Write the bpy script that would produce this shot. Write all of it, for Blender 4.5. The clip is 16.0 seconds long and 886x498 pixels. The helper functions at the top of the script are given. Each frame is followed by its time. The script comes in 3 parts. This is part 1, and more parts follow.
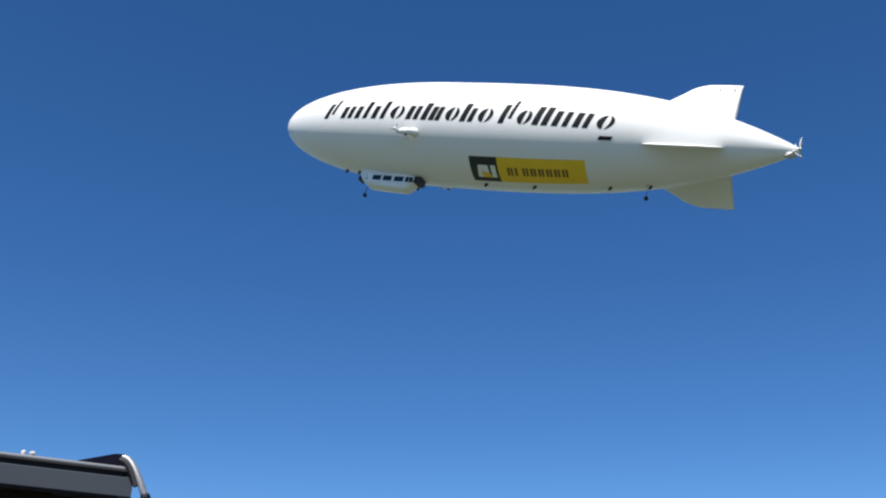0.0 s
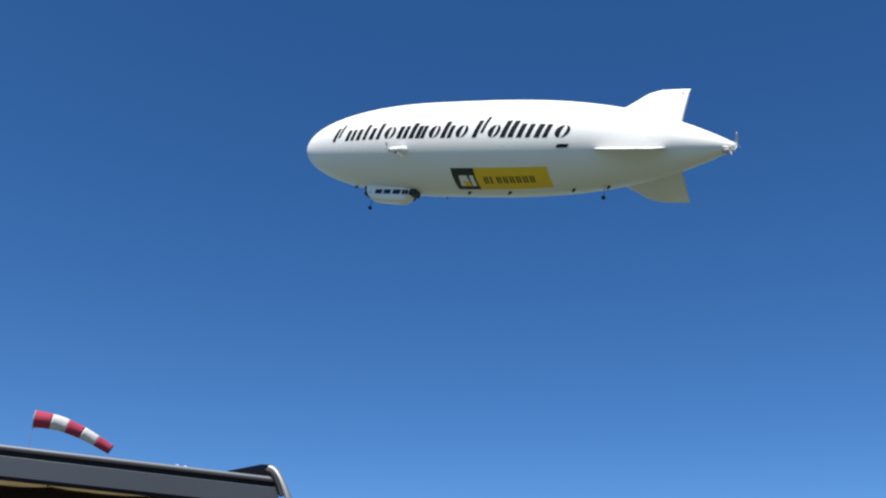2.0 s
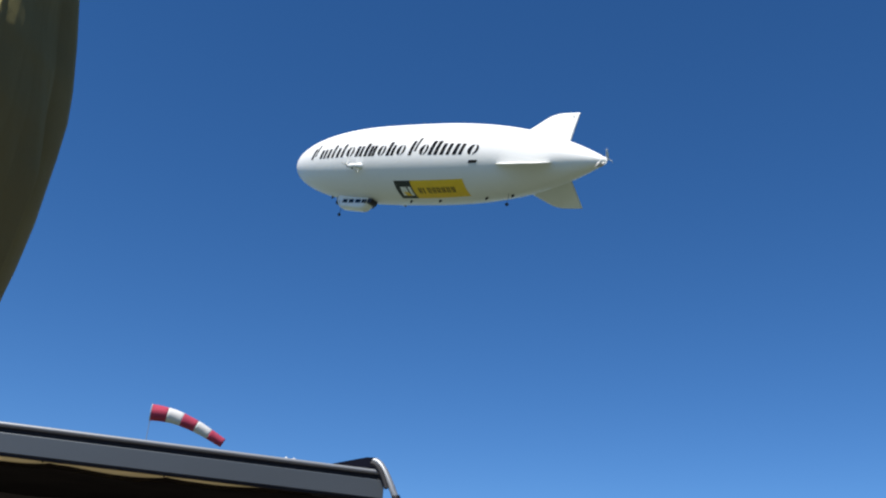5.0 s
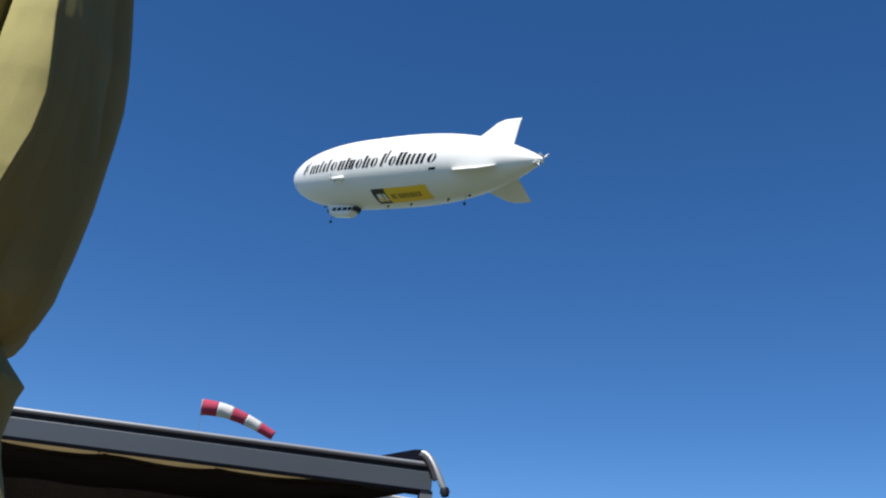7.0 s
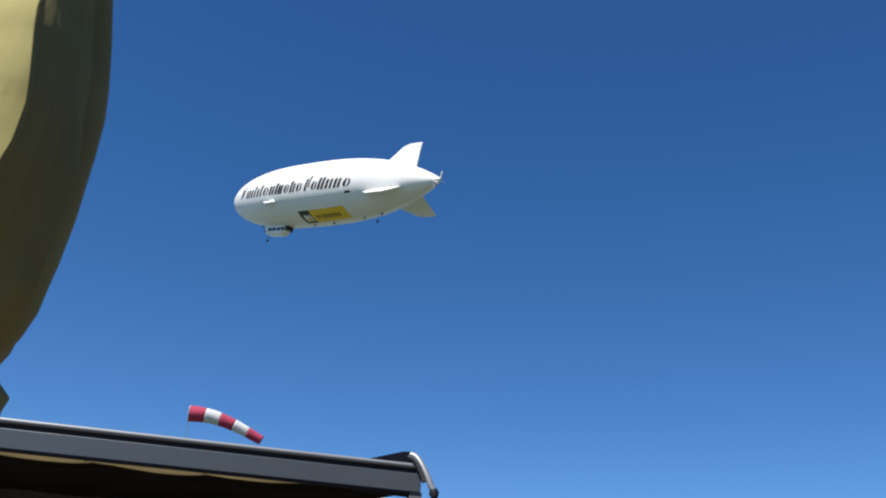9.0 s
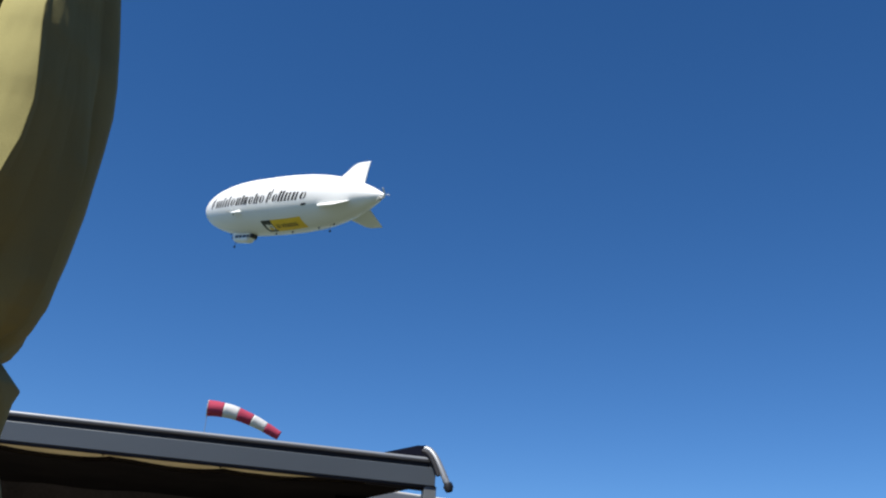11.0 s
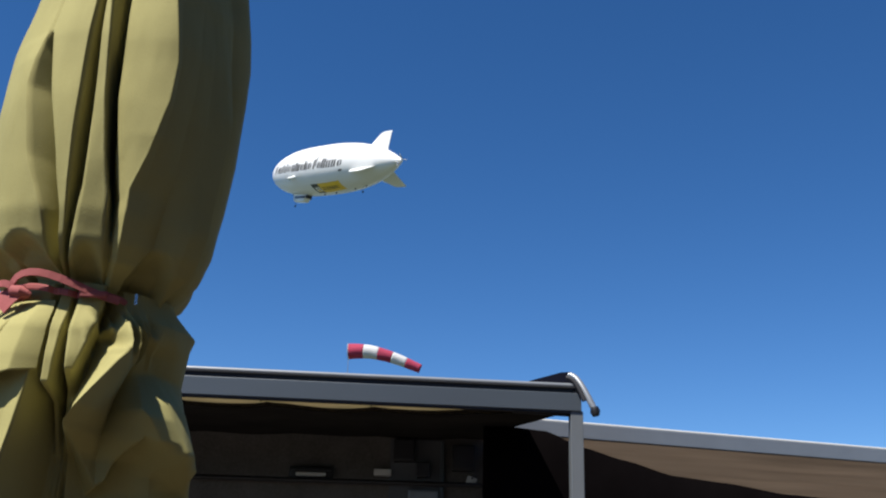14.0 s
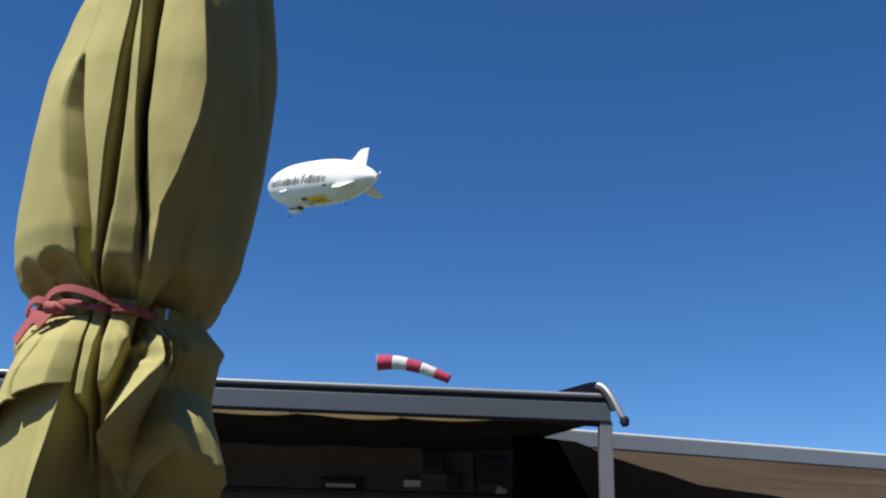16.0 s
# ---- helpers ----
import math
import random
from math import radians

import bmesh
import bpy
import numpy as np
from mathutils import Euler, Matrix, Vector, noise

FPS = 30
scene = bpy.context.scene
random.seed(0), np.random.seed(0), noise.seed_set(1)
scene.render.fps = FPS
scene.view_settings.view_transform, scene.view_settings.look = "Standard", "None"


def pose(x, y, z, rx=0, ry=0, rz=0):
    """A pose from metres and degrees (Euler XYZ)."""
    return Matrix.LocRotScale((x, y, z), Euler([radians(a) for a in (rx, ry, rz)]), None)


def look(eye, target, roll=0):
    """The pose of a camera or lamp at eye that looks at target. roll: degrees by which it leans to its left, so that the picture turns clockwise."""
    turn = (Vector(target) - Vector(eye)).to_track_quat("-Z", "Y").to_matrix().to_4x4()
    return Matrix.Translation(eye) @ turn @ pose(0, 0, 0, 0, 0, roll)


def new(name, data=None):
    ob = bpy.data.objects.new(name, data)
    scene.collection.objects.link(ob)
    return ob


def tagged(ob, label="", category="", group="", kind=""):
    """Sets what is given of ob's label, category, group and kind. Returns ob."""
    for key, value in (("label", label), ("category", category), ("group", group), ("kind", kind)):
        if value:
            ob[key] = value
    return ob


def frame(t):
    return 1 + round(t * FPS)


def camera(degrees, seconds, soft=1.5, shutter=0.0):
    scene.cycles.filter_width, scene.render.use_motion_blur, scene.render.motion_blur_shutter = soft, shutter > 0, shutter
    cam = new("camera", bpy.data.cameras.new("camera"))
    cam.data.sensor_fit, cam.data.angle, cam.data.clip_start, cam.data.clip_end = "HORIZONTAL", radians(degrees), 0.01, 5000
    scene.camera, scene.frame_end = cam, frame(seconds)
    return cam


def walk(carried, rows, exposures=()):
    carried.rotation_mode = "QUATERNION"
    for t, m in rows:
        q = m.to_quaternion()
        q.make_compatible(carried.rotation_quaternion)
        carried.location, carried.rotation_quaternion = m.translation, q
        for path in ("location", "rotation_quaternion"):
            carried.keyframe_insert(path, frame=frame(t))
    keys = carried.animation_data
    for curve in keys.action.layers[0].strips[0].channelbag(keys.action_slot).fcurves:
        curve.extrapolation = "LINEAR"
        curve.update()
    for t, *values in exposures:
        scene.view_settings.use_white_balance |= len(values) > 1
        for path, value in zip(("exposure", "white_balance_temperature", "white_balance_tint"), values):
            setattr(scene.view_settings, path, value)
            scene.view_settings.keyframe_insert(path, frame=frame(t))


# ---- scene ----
cam = camera(48.95, 16.0, soft=2.2)
CAMERA_ROWS = [
    (0.0, 0.009, 0.042, 1.579, 114.99, -0.97, -25.68),
    (0.5, 0.005, 0.044, 1.569, 115.66, -1.75, -25.25),
    (1.0, 0.017, 0.040, 1.573, 115.48, -1.99, -22.77),
    (1.5, 0.012, 0.042, 1.555, 115.33, -1.83, -19.36),
    (2.0, 0.012, 0.042, 1.546, 115.50, -2.21, -17.82),
    (2.5, 0.019, 0.038, 1.547, 115.64, -2.19, -18.03),
    (3.0, 0.010, 0.037, 1.547, 115.58, -2.01, -18.13),
    (3.5, 0.014, 0.035, 1.538, 115.80, -2.69, -18.01),
    (4.0, 0.026, 0.030, 1.540, 115.17, -3.20, -16.17),
    (4.5, 0.024, 0.027, 1.545, 114.87, -3.19, -13.82),
    (5.0, 0.019, 0.025, 1.543, 114.84, -3.90, -12.05),
    (5.2, 0.018, 0.025, 1.539, 114.79, -4.95, -9.89),
    (7.3, 0.013, 0.021, 1.518, 114.38, -4.63, -9.25),
    (7.5, 0.011, 0.020, 1.519, 114.43, -4.24, -9.22),
    (8.0, 0.013, 0.020, 1.520, 114.44, -4.15, -9.20),
    (8.5, 0.016, 0.016, 1.519, 114.56, -3.48, -9.91),
    (9.0, 0.017, 0.013, 1.517, 114.50, -3.42, -9.79),
    (9.2, 0.018, 0.012, 1.518, 114.60, -3.91, -9.21),
    (11.3, 0.044, -0.002, 1.512, 114.04, -3.66, -8.79),
    (11.5, 0.046, -0.004, 1.511, 114.02, -3.85, -8.82),
    (12.0, 0.033, -0.018, 1.508, 113.87, -3.39, -8.40),
    (12.5, 0.015, -0.009, 1.506, 112.61, -1.14, -4.22),
    (13.0, 0.010, -0.006, 1.505, 111.44, -1.65, -3.72),
    (13.5, 0.010, -0.006, 1.506, 111.83, -2.04, -2.71),
    (14.0, -0.002, 0.002, 1.499, 109.80, -1.76, -0.19),
    (14.5, -0.003, 0.000, 1.500, 110.00, -1.81, -0.02),
    (15.0, -0.001, -0.000, 1.496, 110.33, -1.20, 0.06),
    (15.5, -0.004, -0.013, 1.500, 110.77, -1.58, 0.40),
    (16.0, 0.005, -0.019, 1.496, 110.36, -1.79, 1.56),
]
walk(cam, [(t, pose(*p)) for t, *p in CAMERA_ROWS])

# ---- light ----
SUN_AZ, SUN_EL = 228.0, 59.0          # degrees from +x, degrees up
world = bpy.data.worlds.new("sky")
scene.world = world
world.use_nodes = True
wn = world.node_tree
sky = wn.nodes.new("ShaderNodeTexSky")
sky.sky_type, sky.sun_disc = "NISHITA", False
sky.sun_elevation, sky.sun_rotation = radians(SUN_EL), radians(90 - SUN_AZ)
sky.altitude, sky.air_density, sky.dust_density, sky.ozone_density = 1500, 0.86, 0.0, 4.0
wn.nodes["Background"].inputs[1].default_value = 0.0893
deep = wn.nodes.new("ShaderNodeHueSaturation")     # the deep clear blue of high pressure weather
deep.inputs["Hue"].default_value = 0.5035
deep.inputs["Saturation"].default_value = 1.235
wn.links.new(sky.outputs[0], deep.inputs["Color"])
wn.links.new(deep.outputs[0], wn.nodes["Background"].inputs[0])
sun = new("sun", bpy.data.lights.new("sun", "SUN"))
sun.data.energy, sun.data.angle, sun.data.color = 5.0, radians(0.53), (1.0, 0.95, 0.87)
sa, se = radians(SUN_AZ), radians(SUN_EL)
SUN_DIR = Vector((math.cos(sa) * math.cos(se), math.sin(sa) * math.cos(se), math.sin(se)))
sun.matrix_world = look(SUN_DIR * 50, (0, 0, 0))
scene.view_settings.exposure = 0.60


# ---- materials ----
def material(name, colour, rough=0.6, metal=0.0, vary=0.12, scale=6.0, grain=60.0, bump=0.15, dist=0.01, translucent=0.0, stretch=(1, 1, 1), spec=0.5):
    """A surface with stains (scale), grain and fine relief."""
    mat = bpy.data.materials.new(name)
    mat.use_nodes = True
    nt = mat.node_tree
    bsdf = nt.nodes["Principled BSDF"]
    co = nt.nodes.new("ShaderNodeTexCoord")
    mp = nt.nodes.new("ShaderNodeMapping")
    mp.inputs["Scale"].default_value = stretch
    nt.links.new(co.outputs["Object"], mp.inputs["Vector"])
    big, fine = nt.nodes.new("ShaderNodeTexNoise"), nt.nodes.new("ShaderNodeTexNoise")
    big.inputs["Scale"].default_value, big.inputs["Detail"].default_value = scale, 5
    fine.inputs["Scale"].default_value, fine.inputs["Detail"].default_value = grain, 3
    for n in (big, fine):
        nt.links.new(mp.outputs[0], n.inputs["Vector"])
    mix = nt.nodes.new("ShaderNodeMath")
    mix.operation = "MULTIPLY_ADD"
    mix.inputs[1].default_value = 0.35
    nt.links.new(fine.outputs["Fac"], mix.inputs[0])
    nt.links.new(big.outputs["Fac"], mix.inputs[2])
    ramp = nt.nodes.new("ShaderNodeValToRGB")
    c = Vector(colour)
    ramp.color_ramp.elements[0].position, ramp.color_ramp.elements[1].position = 0.35, 1.0
    ramp.color_ramp.elements[0].color = (*(c * (1 - vary)), 1)
    ramp.color_ramp.elements[1].color = (*[min(0.95, v) for v in c * (1 + vary)], 1)
    nt.links.new(mix.outputs[0], ramp.inputs[0])
    nt.links.new(ramp.outputs[0], bsdf.inputs["Base Color"])
    bsdf.inputs["Roughness"].default_value, bsdf.inputs["Metallic"].default_value = rough, metal
    bsdf.inputs["Specular IOR Level"].default_value = spec
    bp = nt.nodes.new("ShaderNodeBump")
    bp.inputs["Strength"].default_value, bp.inputs["Distance"].default_value = bump, dist
    nt.links.new(mix.outputs[0], bp.inputs["Height"])
    nt.links.new(bp.outputs[0], bsdf.inputs["Normal"])
    if translucent:
        tr, ms = nt.nodes.new("ShaderNodeBsdfTranslucent"), nt.nodes.new("ShaderNodeMixShader")
        ms.inputs[0].default_value = translucent
        nt.links.new(ramp.outputs[0], tr.inputs[0])
        nt.links.new(bsdf.outputs[0], ms.inputs[1])
        nt.links.new(tr.outputs[0], ms.inputs[2])
        nt.links.new(ms.outputs[0], nt.nodes["Material Output"].inputs[0])
    return mat


M_HULL = material("white envelope fabric", (0.76, 0.76, 0.75), 0.42, vary=0.03, scale=0.12, grain=1.5, bump=0.06, dist=0.05)
M_FIN = material("white fin skin", (0.76, 0.765, 0.74), 0.45, vary=0.03, scale=0.3, grain=2.0, bump=0.05, dist=0.05)
M_PAINT = material("black lettering paint", (0.008, 0.008, 0.010), 0.6, vary=0.2, scale=0.8, bump=0.02, spec=0.15)
M_YELLOW = material("golden yellow banner", (0.80, 0.52, 0.02), 0.5, vary=0.05, scale=0.5, grain=4, bump=0.05)
M_BANNER_DARK = material("dark green banner field", (0.012, 0.02, 0.018), 0.5, vary=0.2, scale=0.5, grain=4, bump=0.05)
M_BANNER_WHITE = material("white banner mark", (0.75, 0.75, 0.72), 0.5, vary=0.04, scale=0.5, bump=0.05)
M_OCHRE = material("dark ochre banner mark", (0.13, 0.085, 0.012), 0.5, vary=0.1, scale=0.5, bump=0.05)
M_GONDOLA = material("white gondola shell", (0.78, 0.79, 0.78), 0.3, vary=0.03, scale=0.6, grain=8, bump=0.03)
M_PANE = material("dark window glass", (0.012, 0.018, 0.025), 0.08, vary=0.2, scale=1, bump=0.0)
M_DARK = material("dark engine metal", (0.03, 0.03, 0.032), 0.45, 0.5, vary=0.2, scale=2, bump=0.05)
M_RUBBER = material("black rubber", (0.015, 0.015, 0.016), 0.8, vary=0.2, scale=5)
M_BLADE = material("pale propeller blade", (0.62, 0.62, 0.6), 0.4, vary=0.05, scale=2, bump=0.03)
M_CANVAS = material("olive beige parasol canvas", (0.338, 0.308, 0.126), 0.85, vary=0.12, scale=7, grain=420, bump=0.35, dist=0.004, stretch=(1, 1, 0.8), spec=0.2)
M_STRAP = material("faded red strap", (0.32, 0.08, 0.078), 0.8, vary=0.18, scale=30, grain=500, bump=0.3, dist=0.002)
M_STEEL = material("bright steel", (0.6, 0.6, 0.6), 0.25, 1.0, vary=0.1, scale=30)
M_WOOD = material("varnished parasol pole", (0.25, 0.14, 0.06), 0.45, vary=0.25, scale=8, stretch=(6, 6, 0.5))
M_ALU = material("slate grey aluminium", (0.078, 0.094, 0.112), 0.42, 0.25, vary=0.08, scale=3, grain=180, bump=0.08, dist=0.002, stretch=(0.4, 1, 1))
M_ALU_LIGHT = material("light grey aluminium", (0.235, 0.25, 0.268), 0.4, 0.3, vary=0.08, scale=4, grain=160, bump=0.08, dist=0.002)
M_POST = material("pale grey post paint", (0.135, 0.148, 0.16), 0.5, 0.1, vary=0.08, scale=4, grain=160, bump=0.08, dist=0.002)
M_GASKET = material("black rubber gasket", (0.012, 0.012, 0.016), 0.7, vary=0.2, scale=8)
M_PLATE = material("blue-black coated plate", (0.006, 0.007, 0.016), 0.6, vary=0.2, scale=5, spec=0.1)
# one canopy cloth in two colours: dark for its shaded part, beige for the sunlit front
M_SHADED_CLOTH = material("canopy cloth darkened for shade", (0.022, 0.020, 0.018), 0.95, vary=0.3, scale=2.5, grain=300, bump=0.3, dist=0.006, spec=0.05)
M_SUNLIT_CLOTH = material("beige canopy cloth in sun", (0.52, 0.46, 0.32), 0.9, vary=0.12, scale=4, grain=300, bump=0.3, dist=0.004, translucent=0.5, spec=0.2)
M_AWNING_SHADE = material("black painted awning shade", (0.0032, 0.0026, 0.0028), 0.95, vary=0.3, scale=3, grain=300, bump=0.3, spec=0.0)
M_BROWN = material("brown awning canvas", (0.34, 0.292, 0.245), 0.9, vary=0.2, scale=1.6, grain=200, bump=0.3, dist=0.006, translucent=0.62, stretch=(0.35, 2.2, 1), spec=0.2)
M_WALL = material("dark brown timber wall", (0.115, 0.108, 0.10), 0.9, vary=0.5, scale=1.3, grain=40, bump=0.3, spec=0.05)
# for the added, unseen walls that hold back sky light; dark to bounce little
M_UNSEEN_WALL = material("dark unseen blocking wall", (0.038, 0.034, 0.03), 0.85, vary=0.3, scale=1.5, grain=40, bump=0.3, stretch=(0.3, 0.3, 3), spec=0.1)
M_PANEL = material("grey service panel", (0.075, 0.08, 0.09), 0.6, vary=0.15, scale=3)
M_PALE = material("pale plastic", (0.55, 0.54, 0.5), 0.5, vary=0.08, scale=8)
M_BLACK = material("black plastic", (0.01, 0.01, 0.012), 0.5, vary=0.2, scale=8)
M_RED = material("red windsock cloth", (0.44, 0.045, 0.095), 0.85, vary=0.15, scale=1.2, grain=20, bump=0.3, dist=0.03, translucent=0.25)
M_WHITE = material("white windsock cloth", (0.68, 0.67, 0.66), 0.85, vary=0.08, scale=1.2, grain=20, bump=0.3, dist=0.03, translucent=0.25)
M_MAST = material("grey mast paint", (0.4, 0.4, 0.4), 0.5, vary=0.1, scale=1)
M_GRASS = material("dry summer grass", (0.072, 0.086, 0.060), 0.95, vary=0.3, scale=0.05, grain=3, bump=0.5, dist=0.05, spec=0.2)
M_PAVING = material("grey-brown concrete paving", (0.086, 0.070, 0.058), 0.85, vary=0.2, scale=0.8, grain=60, bump=0.3, spec=0.2)
M_FLOOR = material("dark terrace boards", (0.14, 0.128, 0.115), 0.8, vary=0.3, scale=1.0, grain=30, bump=0.3, spec=0.05)


# ---- mesh tools ----
def link(name, verts, faces, mat, parent=None, label="", smooth=True, place=None):
    me = bpy.data.meshes.new(name)
    me.from_pydata([tuple(v) for v in verts], [], faces)
    me.materials.append(mat)
    if smooth:
        me.polygons.foreach_set("use_smooth", [True] * len(me.polygons))
    ob = new(name, me)
    if parent is not None:
        ob.parent = parent
    if place is not None:
        ob.matrix_basis = place
    if label:
        tagged(ob, label=label)
    return ob


def part(name, bm, mat, parent=None, label="", smooth=False, place=None):
    me = bpy.data.meshes.new(name)
    bmesh.ops.recalc_face_normals(bm, faces=bm.faces)
    bm.to_mesh(me)
    bm.free()
    me.materials.append(mat)
    if smooth:
        me.polygons.foreach_set("use_smooth", [True] * len(me.polygons))
        me.set_sharp_from_angle(angle=radians(40))
    ob = new(name, me)
    if parent is not None:
        ob.parent = parent
    if place is not None:
        ob.matrix_basis = place
    if label:
        tagged(ob, label=label)
    return ob


def box(x0, x1, y0, y1, z0, z1, bevel=0.0, turn=None):
    bm = bmesh.new()
    bmesh.ops.create_cube(bm, size=1)
    bmesh.ops.scale(bm, vec=(x1 - x0, y1 - y0, z1 - z0), verts=bm.verts)
    bmesh.ops.translate(bm, vec=((x0 + x1) / 2, (y0 + y1) / 2, (z0 + z1) / 2), verts=bm.verts)
    if bevel:
        bmesh.ops.bevel(bm, geom=bm.edges[:], offset=bevel, segments=2, affect="EDGES", profile=0.5)
    if turn is not None:
        bmesh.ops.transform(bm, matrix=turn, verts=bm.verts)
    return bm


def grid_faces(rows, cols, closed=False):
    faces = []
    for i in range(rows - 1):
        for j in range(cols if closed else cols - 1):
            k = (j + 1) % cols
            faces.append((i * cols + j, i * cols + k, (i + 1) * cols + k, (i + 1) * cols + j))
    return faces


def tube(path, radius, sides=14, caps=True):
    """A round bar along a path; radius may be a list."""
    pts = [Vector(p) for p in path]
    bm = bmesh.new()
    rings = []
    for i, p in enumerate(pts):
        d = (pts[min(i + 1, len(pts) - 1)] - pts[max(i - 1, 0)]).normalized()
        ref = Vector((0, 0, 1)) if abs(d.z) < 0.9 else Vector((1, 0, 0))
        a = d.cross(ref).normalized()
        b = d.cross(a)
        r = radius[i] if isinstance(radius, (list, tuple)) else radius
        rings.append([bm.verts.new(p + (a * math.cos(2 * math.pi * k / sides) + b * math.sin(2 * math.pi * k / sides)) * r) for k in range(sides)])
    for r0, r1 in zip(rings, rings[1:]):
        for k in range(sides):
            bm.faces.new((r0[k], r0[(k + 1) % sides], r1[(k + 1) % sides], r1[k]))
    if caps:
        bm.faces.new(rings[0][::-1])
        bm.faces.new(rings[-1])
    return bm


def bezier(pts, n=16):
    p = [Vector(q) for q in pts]
    out = []
    for i in range(n + 1):
        q, u = p[:], i / n
        while len(q) > 1:
            q = [a.lerp(b, u) for a, b in zip(q, q[1:])]
        out.append(q[0])
    return out


# ---- ground ----
def ground():
    link("ground", [(-2500, -2500, 0), (2500, -2500, 0), (2500, 2500, 0), (-2500, 2500, 0)], [(0, 1, 2, 3)], M_GRASS, smooth=False)
    tagged(bpy.data.objects["ground"], "wide dry grass airfield around the terrace", "ground", kind="structure")
    p = part("pavement", box(-45, 45, -45, 6.2, -0.1, 0.02), M_PAVING)
    tagged(p, "worn grey-brown concrete paving of the terrace", "pavement", kind="structure")
    f = part("floor", box(-7, 9, 6.2, 12.4, -0.1, 0.05), M_FLOOR)
    tagged(f, "dark timber floor under the awnings", "floor", kind="structure")
    # unseen dark walls behind and beside the viewer, added to cut sky fill light
    w = part("unseen_wall_south", box(-4.0, 5.6, -7.3, -7.0, 0.0, 6.5, 0.02), M_UNSEEN_WALL)
    tagged(w, "unseen dark wall behind the viewer, added to block sky light", "wall", kind="structure")
    w = part("wall_east", box(5.6, 5.9, -7.3, 3.9, 0.0, 6.5, 0.02), M_UNSEEN_WALL)
    tagged(w, "unseen dark wall beside the terrace, added to block sky light", "wall", kind="structure")


# ---- airship ----
NOSE, LENGTH, RADIUS = 37.5, 74.0, 7.4


def hull_radius(x):
    s = NOSE - x
    if s < 28:
        return RADIUS * math.sqrt(max(0.0, 1 - ((28 - s) / 28) ** 2.1)) if s > 0 else 0.0
    return RADIUS * (1 - 0.9 * min(1.0, (s - 28) / 46) ** 3.2)


def on_hull(x, deg, out=0.03):
    a, r = radians(deg), hull_radius(x) + out
    return Vector((x, r * math.cos(a), r * math.sin(a)))


def hull_patch(name, x0, x1, d0, d1, mat, parent, slant=0.0, out=0.03, label=""):
    """A panel that lies on the envelope between two stations and two angles."""
    nx = max(2, int(abs(x1 - x0) / 0.8) + 2)
    ny = max(2, int(abs(d1 - d0) / 3) + 2)
    verts = []
    for j in range(ny):
        v = j / (ny - 1)
        for i in range(nx):
            u = i / (nx - 1)
            verts.append(on_hull(x0 + (x1 - x0) * u + slant * v, d0 + (d1 - d0) * v, out))
    return link(name, verts, grid_faces(ny, nx), mat, parent, label)


def fin_mesh():
    """A tail fin that stands up from the hull in the plane y = 0, with an aerofoil thickness."""
    outline = []
    n = 26
    for i in range(n + 1):
        r = 3.0 + 6.08 * i / n
        lead = -19.9 - max(0.0, r - 6.2) * 1.45
        if r < 7.3:
            lead += 0.35 * (7.3 - r) ** 1.5 * 0.4
        if r > 8.45:
            lead -= (r - 8.45) ** 2 * 2.6
        trail = -29.25 - 0.03 * (r - 3.0)
        outline.append((r, lead, trail))
    m = 20
    verts = []
    for r, lead, trail in outline:
        chord = lead - trail
        thick = 0.52 * (1 - 0.45 * (r - 3) / 6.4)
        if r > 8.95:
            thick *= 0.55
        for k in range(2 * m):
            u = k / m if k <= m else 2 - k / m
            side = 1 if k <= m else -1
            prof = 2.6 * (math.sqrt(max(u, 0)) * 0.45 - 0.16 * u - 0.26 * u * u)
            prof = max(prof, 0.03)
            verts.append((lead - chord * u, side * thick * prof, r))
    faces = grid_faces(len(outline), 2 * m, True)
    faces.append(tuple(range((len(outline) - 1) * 2 * m, len(outline) * 2 * m)))
    return verts, faces


def blade_mesh(length):
    """One propeller blade along +z, turning about x."""
    verts = []
    for i in range(8):
        u = i / 7
        w = 0.16 * length * (0.45 + 1.1 * math.sin(math.pi * min(1, 0.18 + u * 0.75))) * (1 if u < 1 else 0.5)
        tw = radians(50 - 32 * u)
        for a, b in ((-1, -0.12), (0, 0.12), (1, 0.05), (0.4, -0.14)):
            px, py = b * w * 0.9, a * w * 0.5
            verts.append((px * math.cos(tw) + py * math.sin(tw), -px * math.sin(tw) + py * math.cos(tw), 0.12 * length + 0.88 * length * u))
    faces = grid_faces(8, 4, True)
    faces += [(3, 2, 1, 0), (28, 29, 30, 31)]
    return verts, faces


def propeller(parent, place, length, name="propeller"):
    hub = part(name, tube([(0.35, 0, 0), (0.3, 0, 0), (0.1, 0, 0), (-0.15, 0, 0)], [0.03, 0.12, 0.19, 0.19], 12), M_BLADE, parent, "pale three-bladed propeller", True, place)
    for k in range(3):
        v, f = blade_mesh(length)
        link("blade", v, f, M_BLADE, hub, place=pose(0, 0, 0, 120 * k, 0, 0))
    return hub


